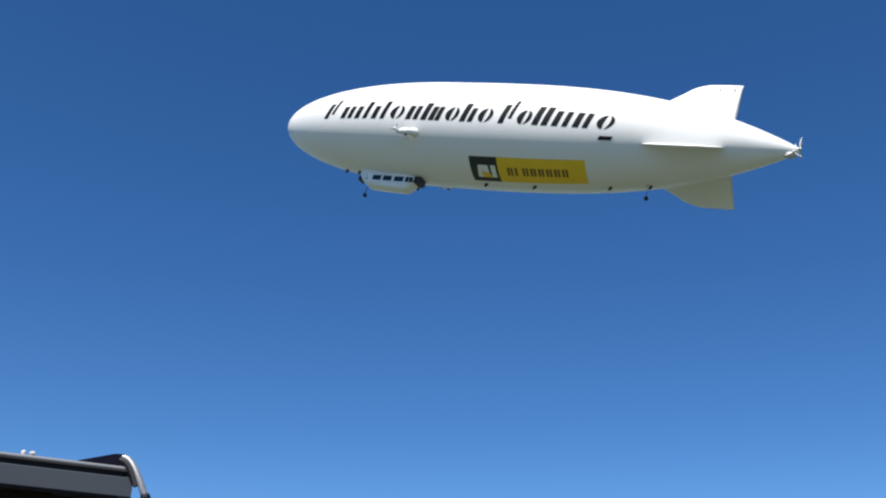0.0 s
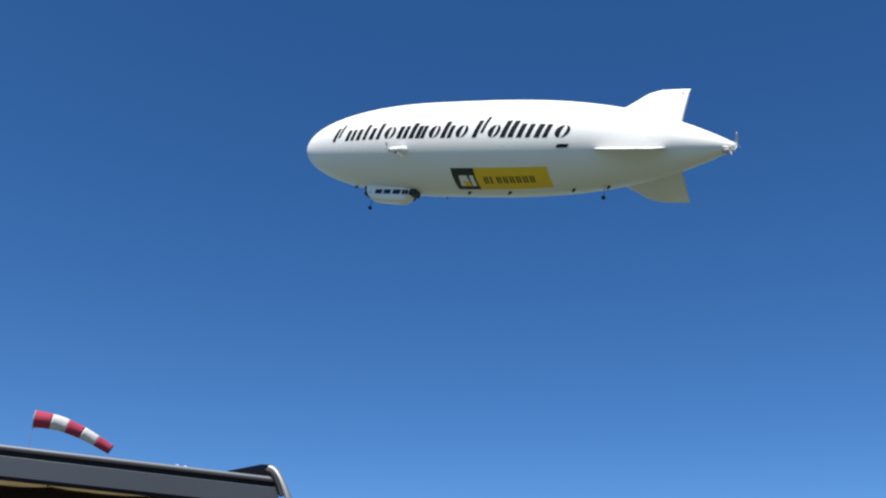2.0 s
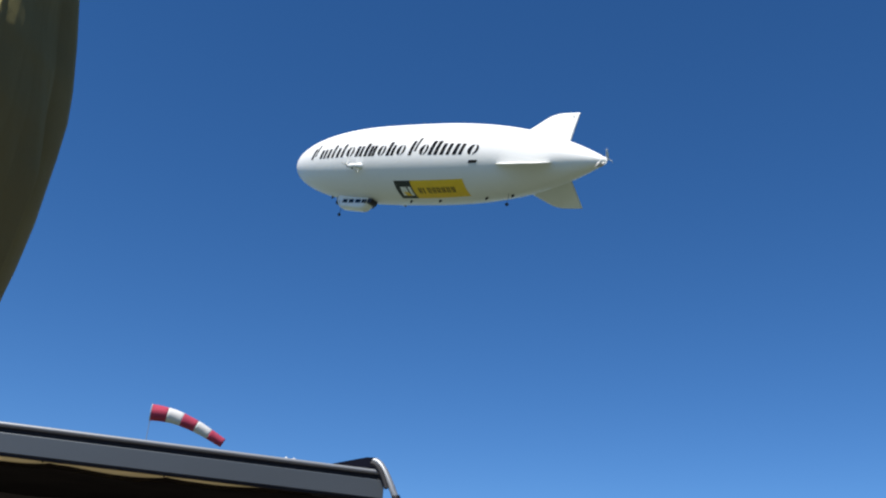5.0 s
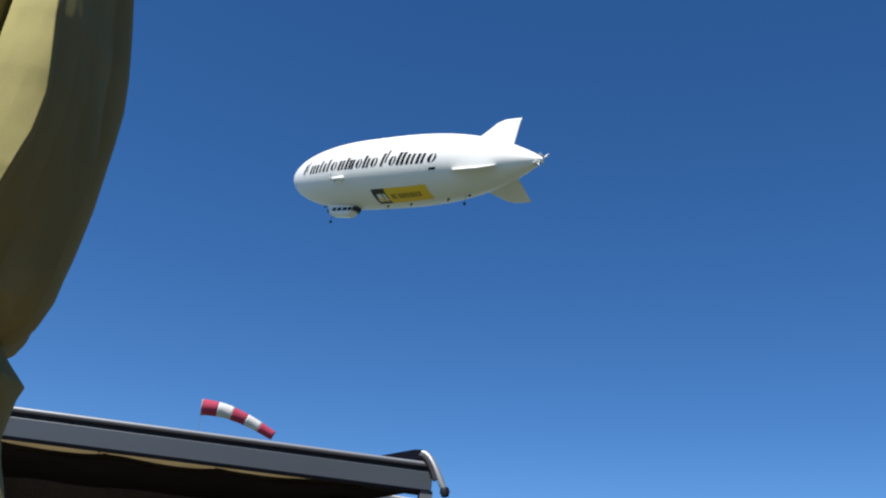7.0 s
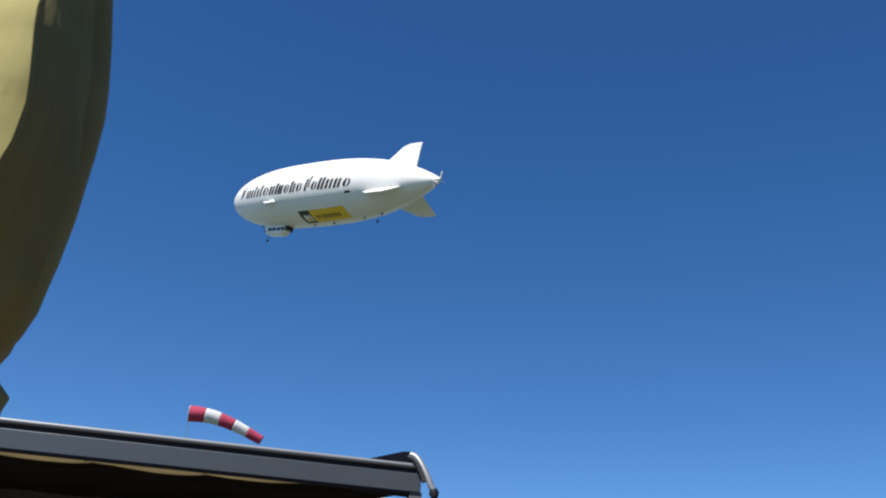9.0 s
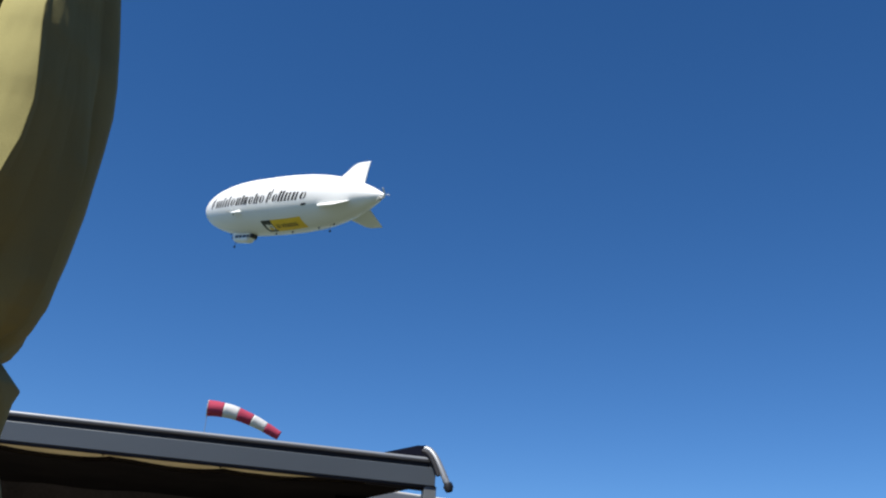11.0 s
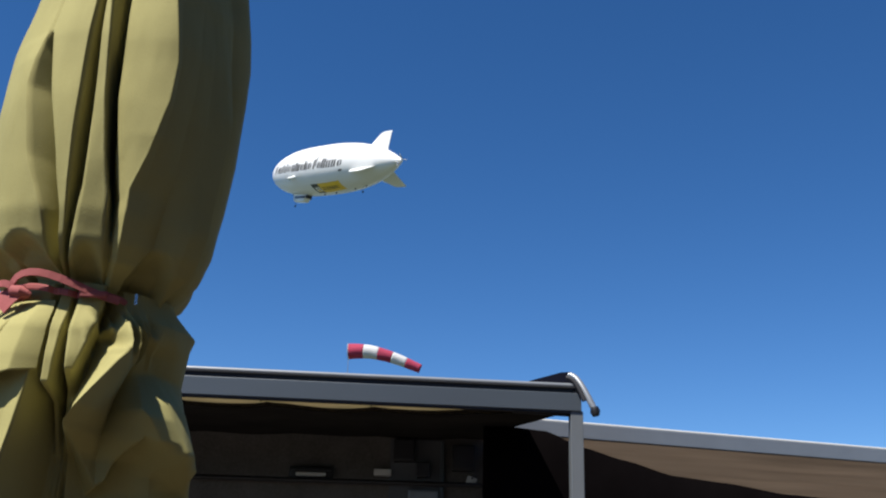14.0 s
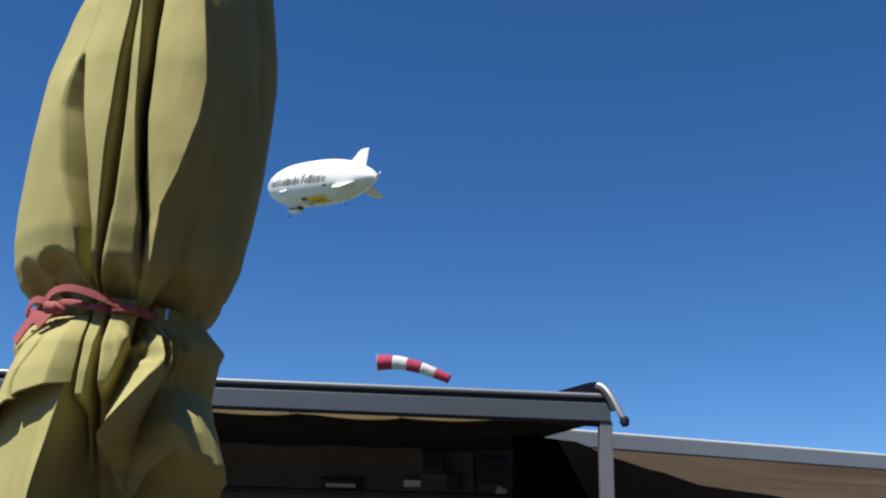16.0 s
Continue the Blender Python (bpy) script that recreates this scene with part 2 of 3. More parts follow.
def side_engine(root, side):
    """Short nacelle on a pylon and struts at one flank, with its propeller on a tilting boom."""
    base = on_hull(12.0, -31 if side > 0 else -149, -0.2)
    centre = Vector((12.3, side * 7.75, -4.15))
    nac = part("engine", tube([centre + Vector((d, 0, 0)) for d in (0.8, 0.72, 0.45, 0.0, -0.5, -0.85, -0.98)], [0.12, 0.28, 0.40, 0.46, 0.44, 0.32, 0.12], 16), M_GONDOLA, root, "white engine nacelle on struts", True)
    for dx, dz in ((0.6, 0.3), (-0.6, 0.3), (0.0, -0.35)):
        part("strut", tube([base + Vector((dx * 1.9, -0.1 * side, dz * 2.4)), centre + Vector((dx, 0, dz * 0.5))], 0.08, 8), M_GONDOLA, nac, "", True)
    part("pylon", tube([base + Vector((-0.7, 0, 0.3)), centre + Vector((-0.25, 0, 0.1))], [0.7, 0.3], 12), M_GONDOLA, nac, "", True)
    part("intake", tube([centre + Vector((0.74, 0, -0.1)), centre + Vector((0.9, 0, -0.12))], [0.24, 0.2], 12), M_DARK, nac, "dark engine intake", True)
    part("exhaust", tube([centre + Vector((-0.3, -0.05 * side, -0.38)), centre + Vector((-0.6, 0.05 * side, -0.55))], 0.14, 10), M_DARK, nac, "dark engine exhaust", True)
    part("boom", tube([centre + Vector((0.6, 0, 0.18)), centre + Vector((1.45, 0, 0.32))], [0.13, 0.09], 10), M_BLADE, nac, "pale propeller boom", True)
    return propeller(root, Matrix.Translation(centre + Vector((1.5, 0, 0.33))), 1.1)


def gondola(root):
    secs = []
    cols = 28
    for i in range(25):
        u = i / 24
        x = 22.1 - 9.9 * u
        swell = min(1.0, (u / 0.22) ** 0.5 if u < 0.22 else 1.0) * (1.0 if u < 0.8 else max(0.28, 1 - ((u - 0.8) / 0.2) ** 2 * 0.72))
        top = -hull_radius(x) + 0.35
        low = top - 0.4 - 2.3 * swell * (1 - 0.08 * u)
        half = 0.25 + 0.95 * swell
        ring = []
        for k in range(cols):
            a = 2 * math.pi * k / cols
            c, s = math.cos(a), math.sin(a)
            y = half * math.copysign(abs(c) ** 0.55, c)
            z = (top + low) / 2 + (top - low) / 2 * math.copysign(abs(s) ** 0.62, s)
            ring.append((x, y, z))
        secs.append(ring)
    verts = [v for r in secs for v in r]
    faces = grid_faces(len(secs), cols, True) + [tuple(range(cols))[::-1], tuple(range(len(verts) - cols, len(verts)))]
    body = link("gondola", verts, faces, M_GONDOLA, root, "white passenger gondola with dark windows")
    for side in (1, -1):
        for x0, w in ((20.25, 0.55), (19.2, 1.35), (17.45, 1.35), (15.65, 1.45), (13.85, 0.5), (13.2, 0.5)):
            y = 1.2 if x0 < 20 else 1.08
            part("window", box(x0 - w, x0, side * y - 0.06, side * y + 0.06, -8.45, -7.7, 0.04), M_PANE, body, "dark cabin window")
    part("windscreen", box(21.45, 21.9, -0.62, 0.62, -8.35, -7.6, 0.06, None), M_PANE, body, "dark cockpit windscreen")
    part("rear_intake", box(11.6, 12.7, -0.75, 0.95, -8.35, -7.35, 0.12), M_DARK, body, "dark equipment box behind the gondola")
    leg = part("nose_gear", tube([(20.4, 0, -9.1), (20.3, 0, -10.3)], 0.05, 8), M_DARK, root, "dark landing gear leg", True)
    part("wheel", tube([(20.3, -0.16, -10.45), (20.3, 0.16, -10.45)], 0.28, 16), M_RUBBER, leg, "black landing wheel", True)


def hull_crescent(x0, x1, d0, d1, width, mat, parent, slant, side, out=0.03):
    """A slanted sickle on the envelope, thick half way up; side 1 bows forward, -1 aft."""
    n = 22
    cx, cd, hw, hd = (x0 + x1) / 2, (d0 + d1) / 2, abs(x1 - x0) / 2, (d1 - d0) / 2
    verts = []
    for k in range(n):
        a = radians(-72 + 144 * k / (n - 1))
        d = cd + hd * math.sin(a)
        mid = cx + slant * (d - d0) / (d1 - d0)
        for u in (0.0, 0.5, 1.0):
            verts.append(on_hull(mid + side * (hw - width * u) * math.cos(a), d, out))
    return link("mark_crescent", verts, grid_faces(n, 3), mat, parent)


def hull_lettering(root):
    """Newspaper mark on the flank: plain slanted bars and sickles in the rhythm of the mark."""
    # station of the leading edge, width, height in degrees, shape
    marks = ((27.5, 2.5, 27.5, "tall"), (24.25, 2.0, 15.5, "bars"), (21.7, 2.2, 21.0, "rise"), (18.75, 2.2, 21.0, "rise"), (15.8, 2.1, 15.5, "round"),
             (13.05, 1.9, 15.5, "bars"), (10.75, 0.8, 19.5, "bar"), (9.45, 1.7, 15.5, "bars"), (7.15, 1.9, 15.5, "round"), (4.75, 1.9, 20.5, "fall"), (2.3, 2.0, 15.5, "round"),
             (-0.75, 2.5, 26.5, "tall"), (-3.25, 1.9, 15.5, "round"), (-5.45, 0.7, 21.0, "bar"), (-6.7, 0.8, 21.0, "bar"), (-8.2, 2.1, 17.0, "bars"), (-10.95, 2.0, 17.0, "bars"), (-13.8, 2.1, 16.5, "round"))
    for x, w, high, shape in marks:
        low = -14.4 - 1.6 * (27 - x) / 42
        lean = -0.042 * high
        x += 0.15
        if shape == "round":
            hull_crescent(x, x - w, low, low + high, 0.85, M_PAINT, root, lean, 1)
            hull_crescent(x, x - w, low, low + high, 0.55, M_PAINT, root, lean, -1)
        elif shape == "bar":
            hull_patch("mark_bar", x - 0.1, x - 0.95, low, low + high, M_PAINT, root, slant=lean)
        elif shape == "tall":
            hull_patch("mark_bar", x - 0.1, x - 0.85, low, low + high * 0.8, M_PAINT, root, slant=lean * 0.8)
            hull_patch("mark_bar", x - 1.45, x - 1.95, low + high * 0.2, low + high, M_PAINT, root, slant=lean * 0.8)
        else:
            first, second = {"bars": (high, high), "rise": (high * 0.72, high), "fall": (high, high * 0.74)}[shape]
            hull_patch("mark_bar", x, x - 0.82, low, low + first, M_PAINT, root, slant=-0.042 * first)
            hull_patch("mark_bar", x - w + 0.72, x - w, low, low + second, M_PAINT, root, slant=-0.042 * second)
    hull_patch("mark_tail", -14.2, -15.9, -28.0, -23.5, M_PAINT, root, slant=-0.3, out=0.036)


def hull_banner(root):
    """Advertising banner low on the flank: a dark field with pale marks and a yellow field with plain bars."""
    hull_patch("banner_field", 3.3, -0.7, -82.5, -50.5, M_BANNER_DARK, root, label="dark green banner field")
    hull_patch("banner", -0.7, -12.7, -82.5, -50.5, M_YELLOW, root, label="golden yellow advertising banner")
    for x, w, lean in ((2.4, 0.8, -0.25), (1.3, 0.75, 0.2), (0.35, 0.7, 0.0)):
        hull_patch("banner_mark", x, x - w, -76, -60, M_BANNER_WHITE, root, slant=lean, out=0.045, label="white banner mark")
    hull_patch("banner_mark", 1.5, 0.3, -76, -69, M_YELLOW, root, out=0.055, slant=0.4)
    for k in range(8):
        x = -2.0 - 1.08 * k
        hull_patch("banner_bar", x, x - 0.34, -72, -62, M_OCHRE, root, out=0.045)
        if k != 1:
            hull_patch("banner_bar", x - 0.48, x - 0.78, -72, -62, M_OCHRE, root, out=0.05)


def airship():
    root = new("airship")
    tagged(root, "large white airship with black newspaper lettering, climbing away", "airship")
    stations = [NOSE - 28 * (1 - math.cos(math.pi / 2 * i / 30)) for i in range(31)] + [9.5 - 46 * (i + 1) / 46 for i in range(46)]
    cols = 96
    verts = [(x, hull_radius(x) * math.cos(2 * math.pi * k / cols), hull_radius(x) * math.sin(2 * math.pi * k / cols)) for x in stations for k in range(cols)]
    hull = link("hull", verts, grid_faces(len(stations), cols, True), M_HULL, root, "smooth white fabric envelope")
    part("tail_cone", tube([(-36.3, 0, 0), (-36.9, 0, 0), (-37.3, 0, 0)], [0.72, 0.62, 0.2], 20), M_GONDOLA, root, "white tail cone", True)
    part("tail_engine", tube([(-35.6, 0.2, -0.6), (-36.6, 0.35, -0.85), (-37.2, 0.4, -0.9)], [0.4, 0.45, 0.2], 14), M_MAST, root, "grey tail engine", True)
    v, f = fin_mesh()
    for roll in (0, 120, -120):
        fin = link("fin", v, f, M_FIN, root, "white tail fin", place=pose(0, 0, 0, roll, 0, 0))
        for zz, xx in ((8.35, -26.6), (8.4, -28.4)) if roll == 0 else ():
            part("hinge", box(xx - 0.1, xx + 0.1, -0.27, 0.27, zz - 0.07, zz + 0.07, 0.03), M_MAST, fin)
    for x, d in ((25.2, -98), (22.6, -92), (1.84, -89), (-5.2, -89), (-15.3, -92), (-20.3, -97)):
        p = on_hull(x, d, 0.0)
        part("fitting", tube([p + Vector((0, 0, 0.1)), p + Vector((0.1, 0, -0.25)), p + Vector((0.28, 0, -0.42))], [0.25, 0.2, 0.08], 8), M_DARK, root, "dark mooring fitting", True)
    gear = part("tail_gear", tube([(-19.9, 0, -5.6), (-20.2, 0, -7.6)], 0.035, 8), M_DARK, root, "thin tail gear leg", True)
    part("wheel", tube([(-20.2, -0.14, -7.8), (-20.2, 0.14, -7.8)], 0.27, 16), M_RUBBER, gear, "black tail wheel", True)
    gondola(root)
    hull_lettering(root)
    hull_banner(root)
    props = [side_engine(root, 1), side_engine(root, -1)]
    props.append(propeller(root, pose(-37.35, 0, 0.3), 1.6))
    props.append(propeller(root, pose(-36.9, 0.95, -0.75, 0, 0, 90), 1.15))
    return root, props


# ---- awning frame, roof and wall ----
BEAM = Matrix.Translation((0.876, 6.79, 0)) @ Matrix.Rotation(math.atan2(0.19, 2.636), 4, "Z")   # runs to -x from the corner


def awning_frame():
    root = new("awning_frame")
    root.matrix_basis = BEAM
    tagged(root, "slate grey aluminium awning frame on posts over the terrace", "awning frame")
    left = -5.6
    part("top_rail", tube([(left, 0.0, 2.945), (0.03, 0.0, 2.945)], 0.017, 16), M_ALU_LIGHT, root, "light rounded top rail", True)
    part("gasket", box(left, 0.03, 0.012, 0.06, 2.888, 2.94), M_GASKET, root, "black recessed groove")
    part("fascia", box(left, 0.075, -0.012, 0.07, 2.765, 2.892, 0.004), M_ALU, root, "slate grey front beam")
    part("fascia_lip", box(left, 0.0, -0.004, 0.05, 2.752, 2.766), M_GASKET, root, "black lower lip")
    part("end_cap", box(0.03, 0.085, -0.004, 0.075, 2.88, 2.962, 0.008), M_GASKET, root, "dark end cap", True)
    part("post", box(0.0, 0.088, 0.0, 0.088, 0.05, 2.767, 0.004), M_POST, root, "pale grey square post")
    part("post", box(left + 0.05, left + 0.138, 0.0, 0.088, 0.05, 2.767, 0.004), M_POST, root, "pale grey square post")
    part("side_rail", box(-0.46, 0.0, 0.03, 0.07, 2.736, 2.753, 0.004, pose(0, 0, 0, 0, 1.2, 0)), M_GASKET, root, "dark lower side rail")
    # wedge-shaped cover plate at the corner
    bm = bmesh.new()
    prof = [(-0.29, 2.972), (-0.06, 3.045), (0.0, 3.05), (0.035, 3.02), (0.05, 2.968)]
    a = [bm.verts.new((x, 0.03, z)) for x, z in prof]
    b = [bm.verts.new((x, 0.26, z + 0.01)) for x, z in prof]
    bm.faces.new(a)
    bm.faces.new(b[::-1])
    for i in range(len(a)):
        j = (i + 1) % len(a)
        bm.faces.new((a[i], b[i], b[j], a[j]))
    part("cover_plate", bm, M_PLATE, root, "blue-black wedge cover plate")
    path = bezier([(-0.005, 0.05, 3.03), (0.05, 0.02, 3.03), (0.07, -0.02, 2.95), (0.115, -0.06, 2.86), (0.155, -0.08, 2.755)], 18)
    spout = part("spout", tube(path, 0.023, 16), M_ALU_LIGHT, root, "light grey curved spout", True)
    e = path[-1]
    part("spout_end", tube([e + Vector((-0.006, 0, 0.03)), e + Vector((0.0, 0, 0.0)), e + Vector((0.006, -0.004, -0.03))], [0.027, 0.036, 0.024], 16), M_BLACK, spout, "black spout end", True)
    path2 = bezier([(-0.03, 0.0, 3.0), (0.02, -0.02, 3.0), (0.045, -0.04, 2.94), (0.085, -0.06, 2.83)], 12)
    part("seal", tube(path2, 0.016, 10), M_GASKET, root, "", True)
    return root


def canopy():
    """Cloth roof that sags between its battens, coloured dark for shade, with a scalloped beige edge in sun."""
    nx, ny = 200, 14
    verts = []
    for j in range(ny):
        v = j / (ny - 1)
        for i in range(nx):
            u = i / (nx - 1)
            right = 0.82 - 0.42 * min(1, v * 1.6)
            x = -4.6 + (right + 4.6) * u
            lip = 7.06 + 0.13 * abs(math.sin(math.pi * (x + 1.277) / 0.76)) ** 0.6 * min(1.0, max(0.0, (0.5 - x) / 0.8)) - 0.12 * min(1.0, max(0.0, (x + 0.4) / 0.9))
            y = lip + 0.072 * (x - 0.876) + (9.112 - lip - 0.072 * (x - 0.876)) * v
            z = 2.765 + 0.14 * v - 0.01 * abs(math.sin(u * math.pi * 6.3)) + 0.012 * noise.noise(Vector((x * 2, y * 2, 0)))
            verts.append((x, y, z))
    top = [(x, y, z + 0.03) for x, y, z in verts]
    faces = grid_faces(ny, nx)
    off = len(verts)
    faces += [tuple(off + k for k in f[::-1]) for f in faces]
    edge = [i for i in range(nx)] + [i * nx + nx - 1 for i in range(1, ny)] + [(ny - 1) * nx + i for i in range(nx - 2, -1, -1)] + [i * nx for i in range(ny - 2, 0, -1)]
    for p, q in zip(edge, edge[1:] + edge[:1]):
        faces.append((p, q, off + q, off + p))
    root = link("canopy", verts + top, faces, M_SHADED_CLOTH)
    tagged(root, "cloth canopy stretched behind the grey beam, coloured dark for its shade", "canopy")
    # the same cloth where sun reaches it: beige strip in front of the shade-dark part
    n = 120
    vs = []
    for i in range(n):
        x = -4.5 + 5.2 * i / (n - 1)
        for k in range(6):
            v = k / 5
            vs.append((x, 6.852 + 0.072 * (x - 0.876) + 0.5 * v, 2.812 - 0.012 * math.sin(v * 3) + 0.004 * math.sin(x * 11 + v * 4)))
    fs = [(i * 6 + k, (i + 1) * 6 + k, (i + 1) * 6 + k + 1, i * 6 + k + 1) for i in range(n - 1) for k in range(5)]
    ed = link("sunlit_strip", vs, fs, M_SUNLIT_CLOTH, root, "sunlit beige front strip of the cloth")
    ed.modifiers.new("thickness", "SOLIDIFY").thickness = 0.002
    for k in range(5):
        x = -1.277 - 0.76 * (k - 2) * 1.0
        if x < 0.3:
            part("tie_cord", box(x - 0.006, x + 0.006, 6.70 + 0.072 * (x - 0.876) + 0.13, 6.70 + 0.072 * (x - 0.876) + 0.142, 2.745, 2.80, 0.002), M_SHADED_CLOTH, root, "short dark tie cord")
    # frayed hanging corner of the cloth
    for k in range(7):
        x = 0.44 + 0.012 * k
        part("fringe", tube(bezier([(x, 8.0, 2.87), (x + 0.02, 7.98, 2.83), (x + 0.01 * (k % 3), 7.98, 2.80 - 0.012 * (k % 4))], 5), 0.008, 6), M_SHADED_CLOTH, root, "", True)


def back_wall():
    w = new("wall_north")
    tagged(w, "dark brown timber wall under the canopy", "wall", kind="structure")
    part("wall_body", box(-6.5, 1.3, 9.12, 9.3, 0.05, 3.0), M_WALL, w)
    s = part("wall_west", box(-6.7, -6.5, 6.6, 9.3, 0.05, 2.92), M_WALL)
    tagged(s, "dark plain side wall", "wall", kind="structure")
    r = part("rail", tube([(-4.5, 8.98, 2.475), (1.2, 8.98, 2.475)], 0.022, 10), M_BLACK)
    tagged(r, "dark horizontal rail along the timber wall", "rail", kind="structure")

    heater = new("wall_heater")
    heater.matrix_basis = pose(-1.205, 9.03, 2.545)
    tagged(heater, "black wall heater with a pale reflector strip", "heater")
    part("housing", box(-0.20, 0.20, 0.0, 0.06, -0.055, 0.06, 0.012), M_BLACK, heater, "", True)
    part("rim", box(-0.175, 0.175, -0.02, 0.0, 0.018, 0.035, 0.003), M_BLACK, heater)
    part("reflector", box(-0.135, 0.135, -0.02, -0.002, -0.03, 0.004, 0.004), M_PALE, heater, "pale reflector strip")

    sign = new("small_box")
    sign.matrix_basis = pose(-0.555, 9.05, 2.57)
    tagged(sign, "small pale junction box on the timber wall", "box")
    part("case", box(-0.08, 0.08, -0.03, 0.04, -0.03, 0.03, 0.006), M_PALE, sign, "", True)
    part("lid", box(-0.07, 0.07, -0.036, -0.03, -0.022, 0.022, 0.002), M_PALE, sign)

    pan = new("service_panel")
    pan.matrix_basis = pose(-0.235, 9.06, 2.57)
    tagged(pan, "grey service panel mounted on the timber wall", "panel")
    part("plate", box(-0.26, 0.24, 0.0, 0.03, -0.3, 0.31, 0.006), M_PANEL, pan)
    part("edge_strip", box(0.2, 0.235, -0.012, 0.0, -0.29, 0.3, 0.003), M_ALU, pan)
    for x0, x1, z0, z1 in ((-0.46, -0.265, 2.665, 2.87), (-0.245, -0.125, 2.53, 2.66), (0.07, 0.285, 2.60, 2.83)):
        sp = new("loudspeaker")
        sp.matrix_basis = pose((x0 + x1) / 2, 9.0, (z0 + z1) / 2)
        tagged(sp, "black loudspeaker on the grey service panel", "loudspeaker", "loudspeakers on the panel")
        hw, hz = (x1 - x0) / 2, (z1 - z0) / 2
        part("cabinet", box(-hw, hw, -0.06, 0.06, -hz, hz, 0.01), M_BLACK, sp, "", True)
        part("grille", box(-hw * 0.85, hw * 0.85, -0.068, -0.06, -hz * 0.85, hz * 0.85, 0.003), M_GASKET, sp)
    c = new("cable_box")
    c.matrix_basis = pose(-0.18, 9.03, 2.37)
    tagged(c, "pale blue-grey cable box under the wall rail", "box")
    part("case", box(-0.135, 0.135, -0.03, 0.09, -0.06, 0.05, 0.008), M_ALU_LIGHT, c, "", True)
    part("lid", box(-0.12, 0.12, -0.036, -0.03, -0.05, 0.04, 0.003), M_ALU_LIGHT, c)
    b = new("tilted_card")
    b.matrix_basis = pose(0.255, 9.03, 2.52, 0, 18, 0)
    tagged(b, "small pale tilted card on the timber wall", "card")
    part("card", box(-0.045, 0.045, 0, 0.02, -0.035, 0.035, 0.003), M_PALE, b)
    part("pin", box(-0.008, 0.008, -0.01, 0.0, 0.015, 0.03, 0.002), M_DARK, b)

    c = new("lamp_mast")
    c.matrix_basis = pose(0.81, 20.0, 0)
    tagged(c, "slim lamp mast with two small white heads beyond the roof", "lamp mast")
    part("pole", tube([(0, 0, 0), (0, 0, 5.63)], 0.03, 8), M_MAST, c, "", True)
    part("arm", tube([(-0.08, 0, 5.63), (0.08, 0, 5.63)], 0.02, 8), M_MAST, c, "", True)
    for x, z, r in ((-0.08, 5.76, 0.05), (0.08, 5.755, 0.06)):
        part("lamp_head", tube([(x, 0, z - 0.13), (x, 0, z - 0.03), (x, 0, z), (x, 0, z + 0.02)], [0.02, r, r * 0.8, 0.01], 12), M_WHITE, c, "small white lamp head", True)


def second_awning():
    ang = math.atan2(1.053, 3.584)
    place = Matrix.Translation((0.50, 8.115, 0)) @ Matrix.Rotation(ang, 4, "Z")
    root = new("second_awning")
    root.matrix_basis = place
    tagged(root, "brown canvas awning with a light grey front beam", "awning")
    part("front_beam", box(-0.02, 6.0, 0.0, 0.06, 2.818, 2.945, 0.005), M_ALU_LIGHT, root, "light grey front beam")
    part("top_edge", tube([(-0.02, 0.02, 2.95), (6.0, 0.02, 2.95)], 0.012, 10), M_PALE, root, "pale top edge", True)
    nx, ny = 80, 30
    vs = []
    for j in range(ny):
        v = j / (ny - 1)
        for i in range(nx):
            x = 0.15 + 5.75 * i / (nx - 1)
            z = 2.848 - 0.125 * v - 0.03 * math.sin(v * math.pi) + 0.012 * math.sin(v * 34 + 0.6 * math.sin(x * 1.3)) + 0.02 * noise.noise(Vector((x * 1.1, v * 3, 4)))
            vs.append((x, 0.05 + 3.6 * v, z))
    sheet = link("canvas", vs, grid_faces(ny, nx), M_BROWN, root, "brown translucent canvas with seams")
    sheet.modifiers.new("thickness", "SOLIDIFY").thickness = 0.004
    part("post", box(5.8, 5.9, 0.0, 0.09, 0.05, 2.85, 0.006), M_POST, root, "pale grey square post", True)
    # near-black sheet painted as the shade between the two awnings, with a sagging upper edge
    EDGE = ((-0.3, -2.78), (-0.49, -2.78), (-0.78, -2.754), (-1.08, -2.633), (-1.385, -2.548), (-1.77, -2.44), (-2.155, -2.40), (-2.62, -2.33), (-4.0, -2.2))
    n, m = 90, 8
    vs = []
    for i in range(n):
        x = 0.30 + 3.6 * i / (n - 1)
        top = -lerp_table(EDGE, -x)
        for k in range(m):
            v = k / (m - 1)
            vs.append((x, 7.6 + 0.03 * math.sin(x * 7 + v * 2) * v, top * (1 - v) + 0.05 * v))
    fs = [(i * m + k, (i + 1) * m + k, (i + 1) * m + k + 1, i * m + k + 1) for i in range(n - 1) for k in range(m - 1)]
    shade_sheet = link("awning_shade_sheet", vs, fs, M_AWNING_SHADE)
    shade_sheet.modifiers.new("thickness", "SOLIDIFY").thickness = 0.006
    tagged(shade_sheet, "black sheet painted as the shade under the brown awning, with a sagging upper edge", "curtain")
    # added out of view: keeps sky light off the parasol's right flank
    e = part("unseen_wall_south", box(2.7, 2.9, -7.0, 1.85, 0.02, 6.4), M_UNSEEN_WALL)
    tagged(e, "unseen dark wall right of the parasol, added to darken its flank", "wall", kind="structure")
    w = part("wall_east", box(1.3, 8.5, 12.1, 12.3, 0.05, 2.8), M_WALL)
    tagged(w, "dark wall behind the brown awning", "wall", kind="structure")


# ---- folded parasol ----
PX, PY = -0.66, 1.75
FRONT = math.atan2(-PY, -PX)           # the side that faces the terrace


def crease(u):
    """A sharp-edged groove."""
    u = abs(u)
    return 0.0 if u >= 1 else (1 - u * u) ** 1.5


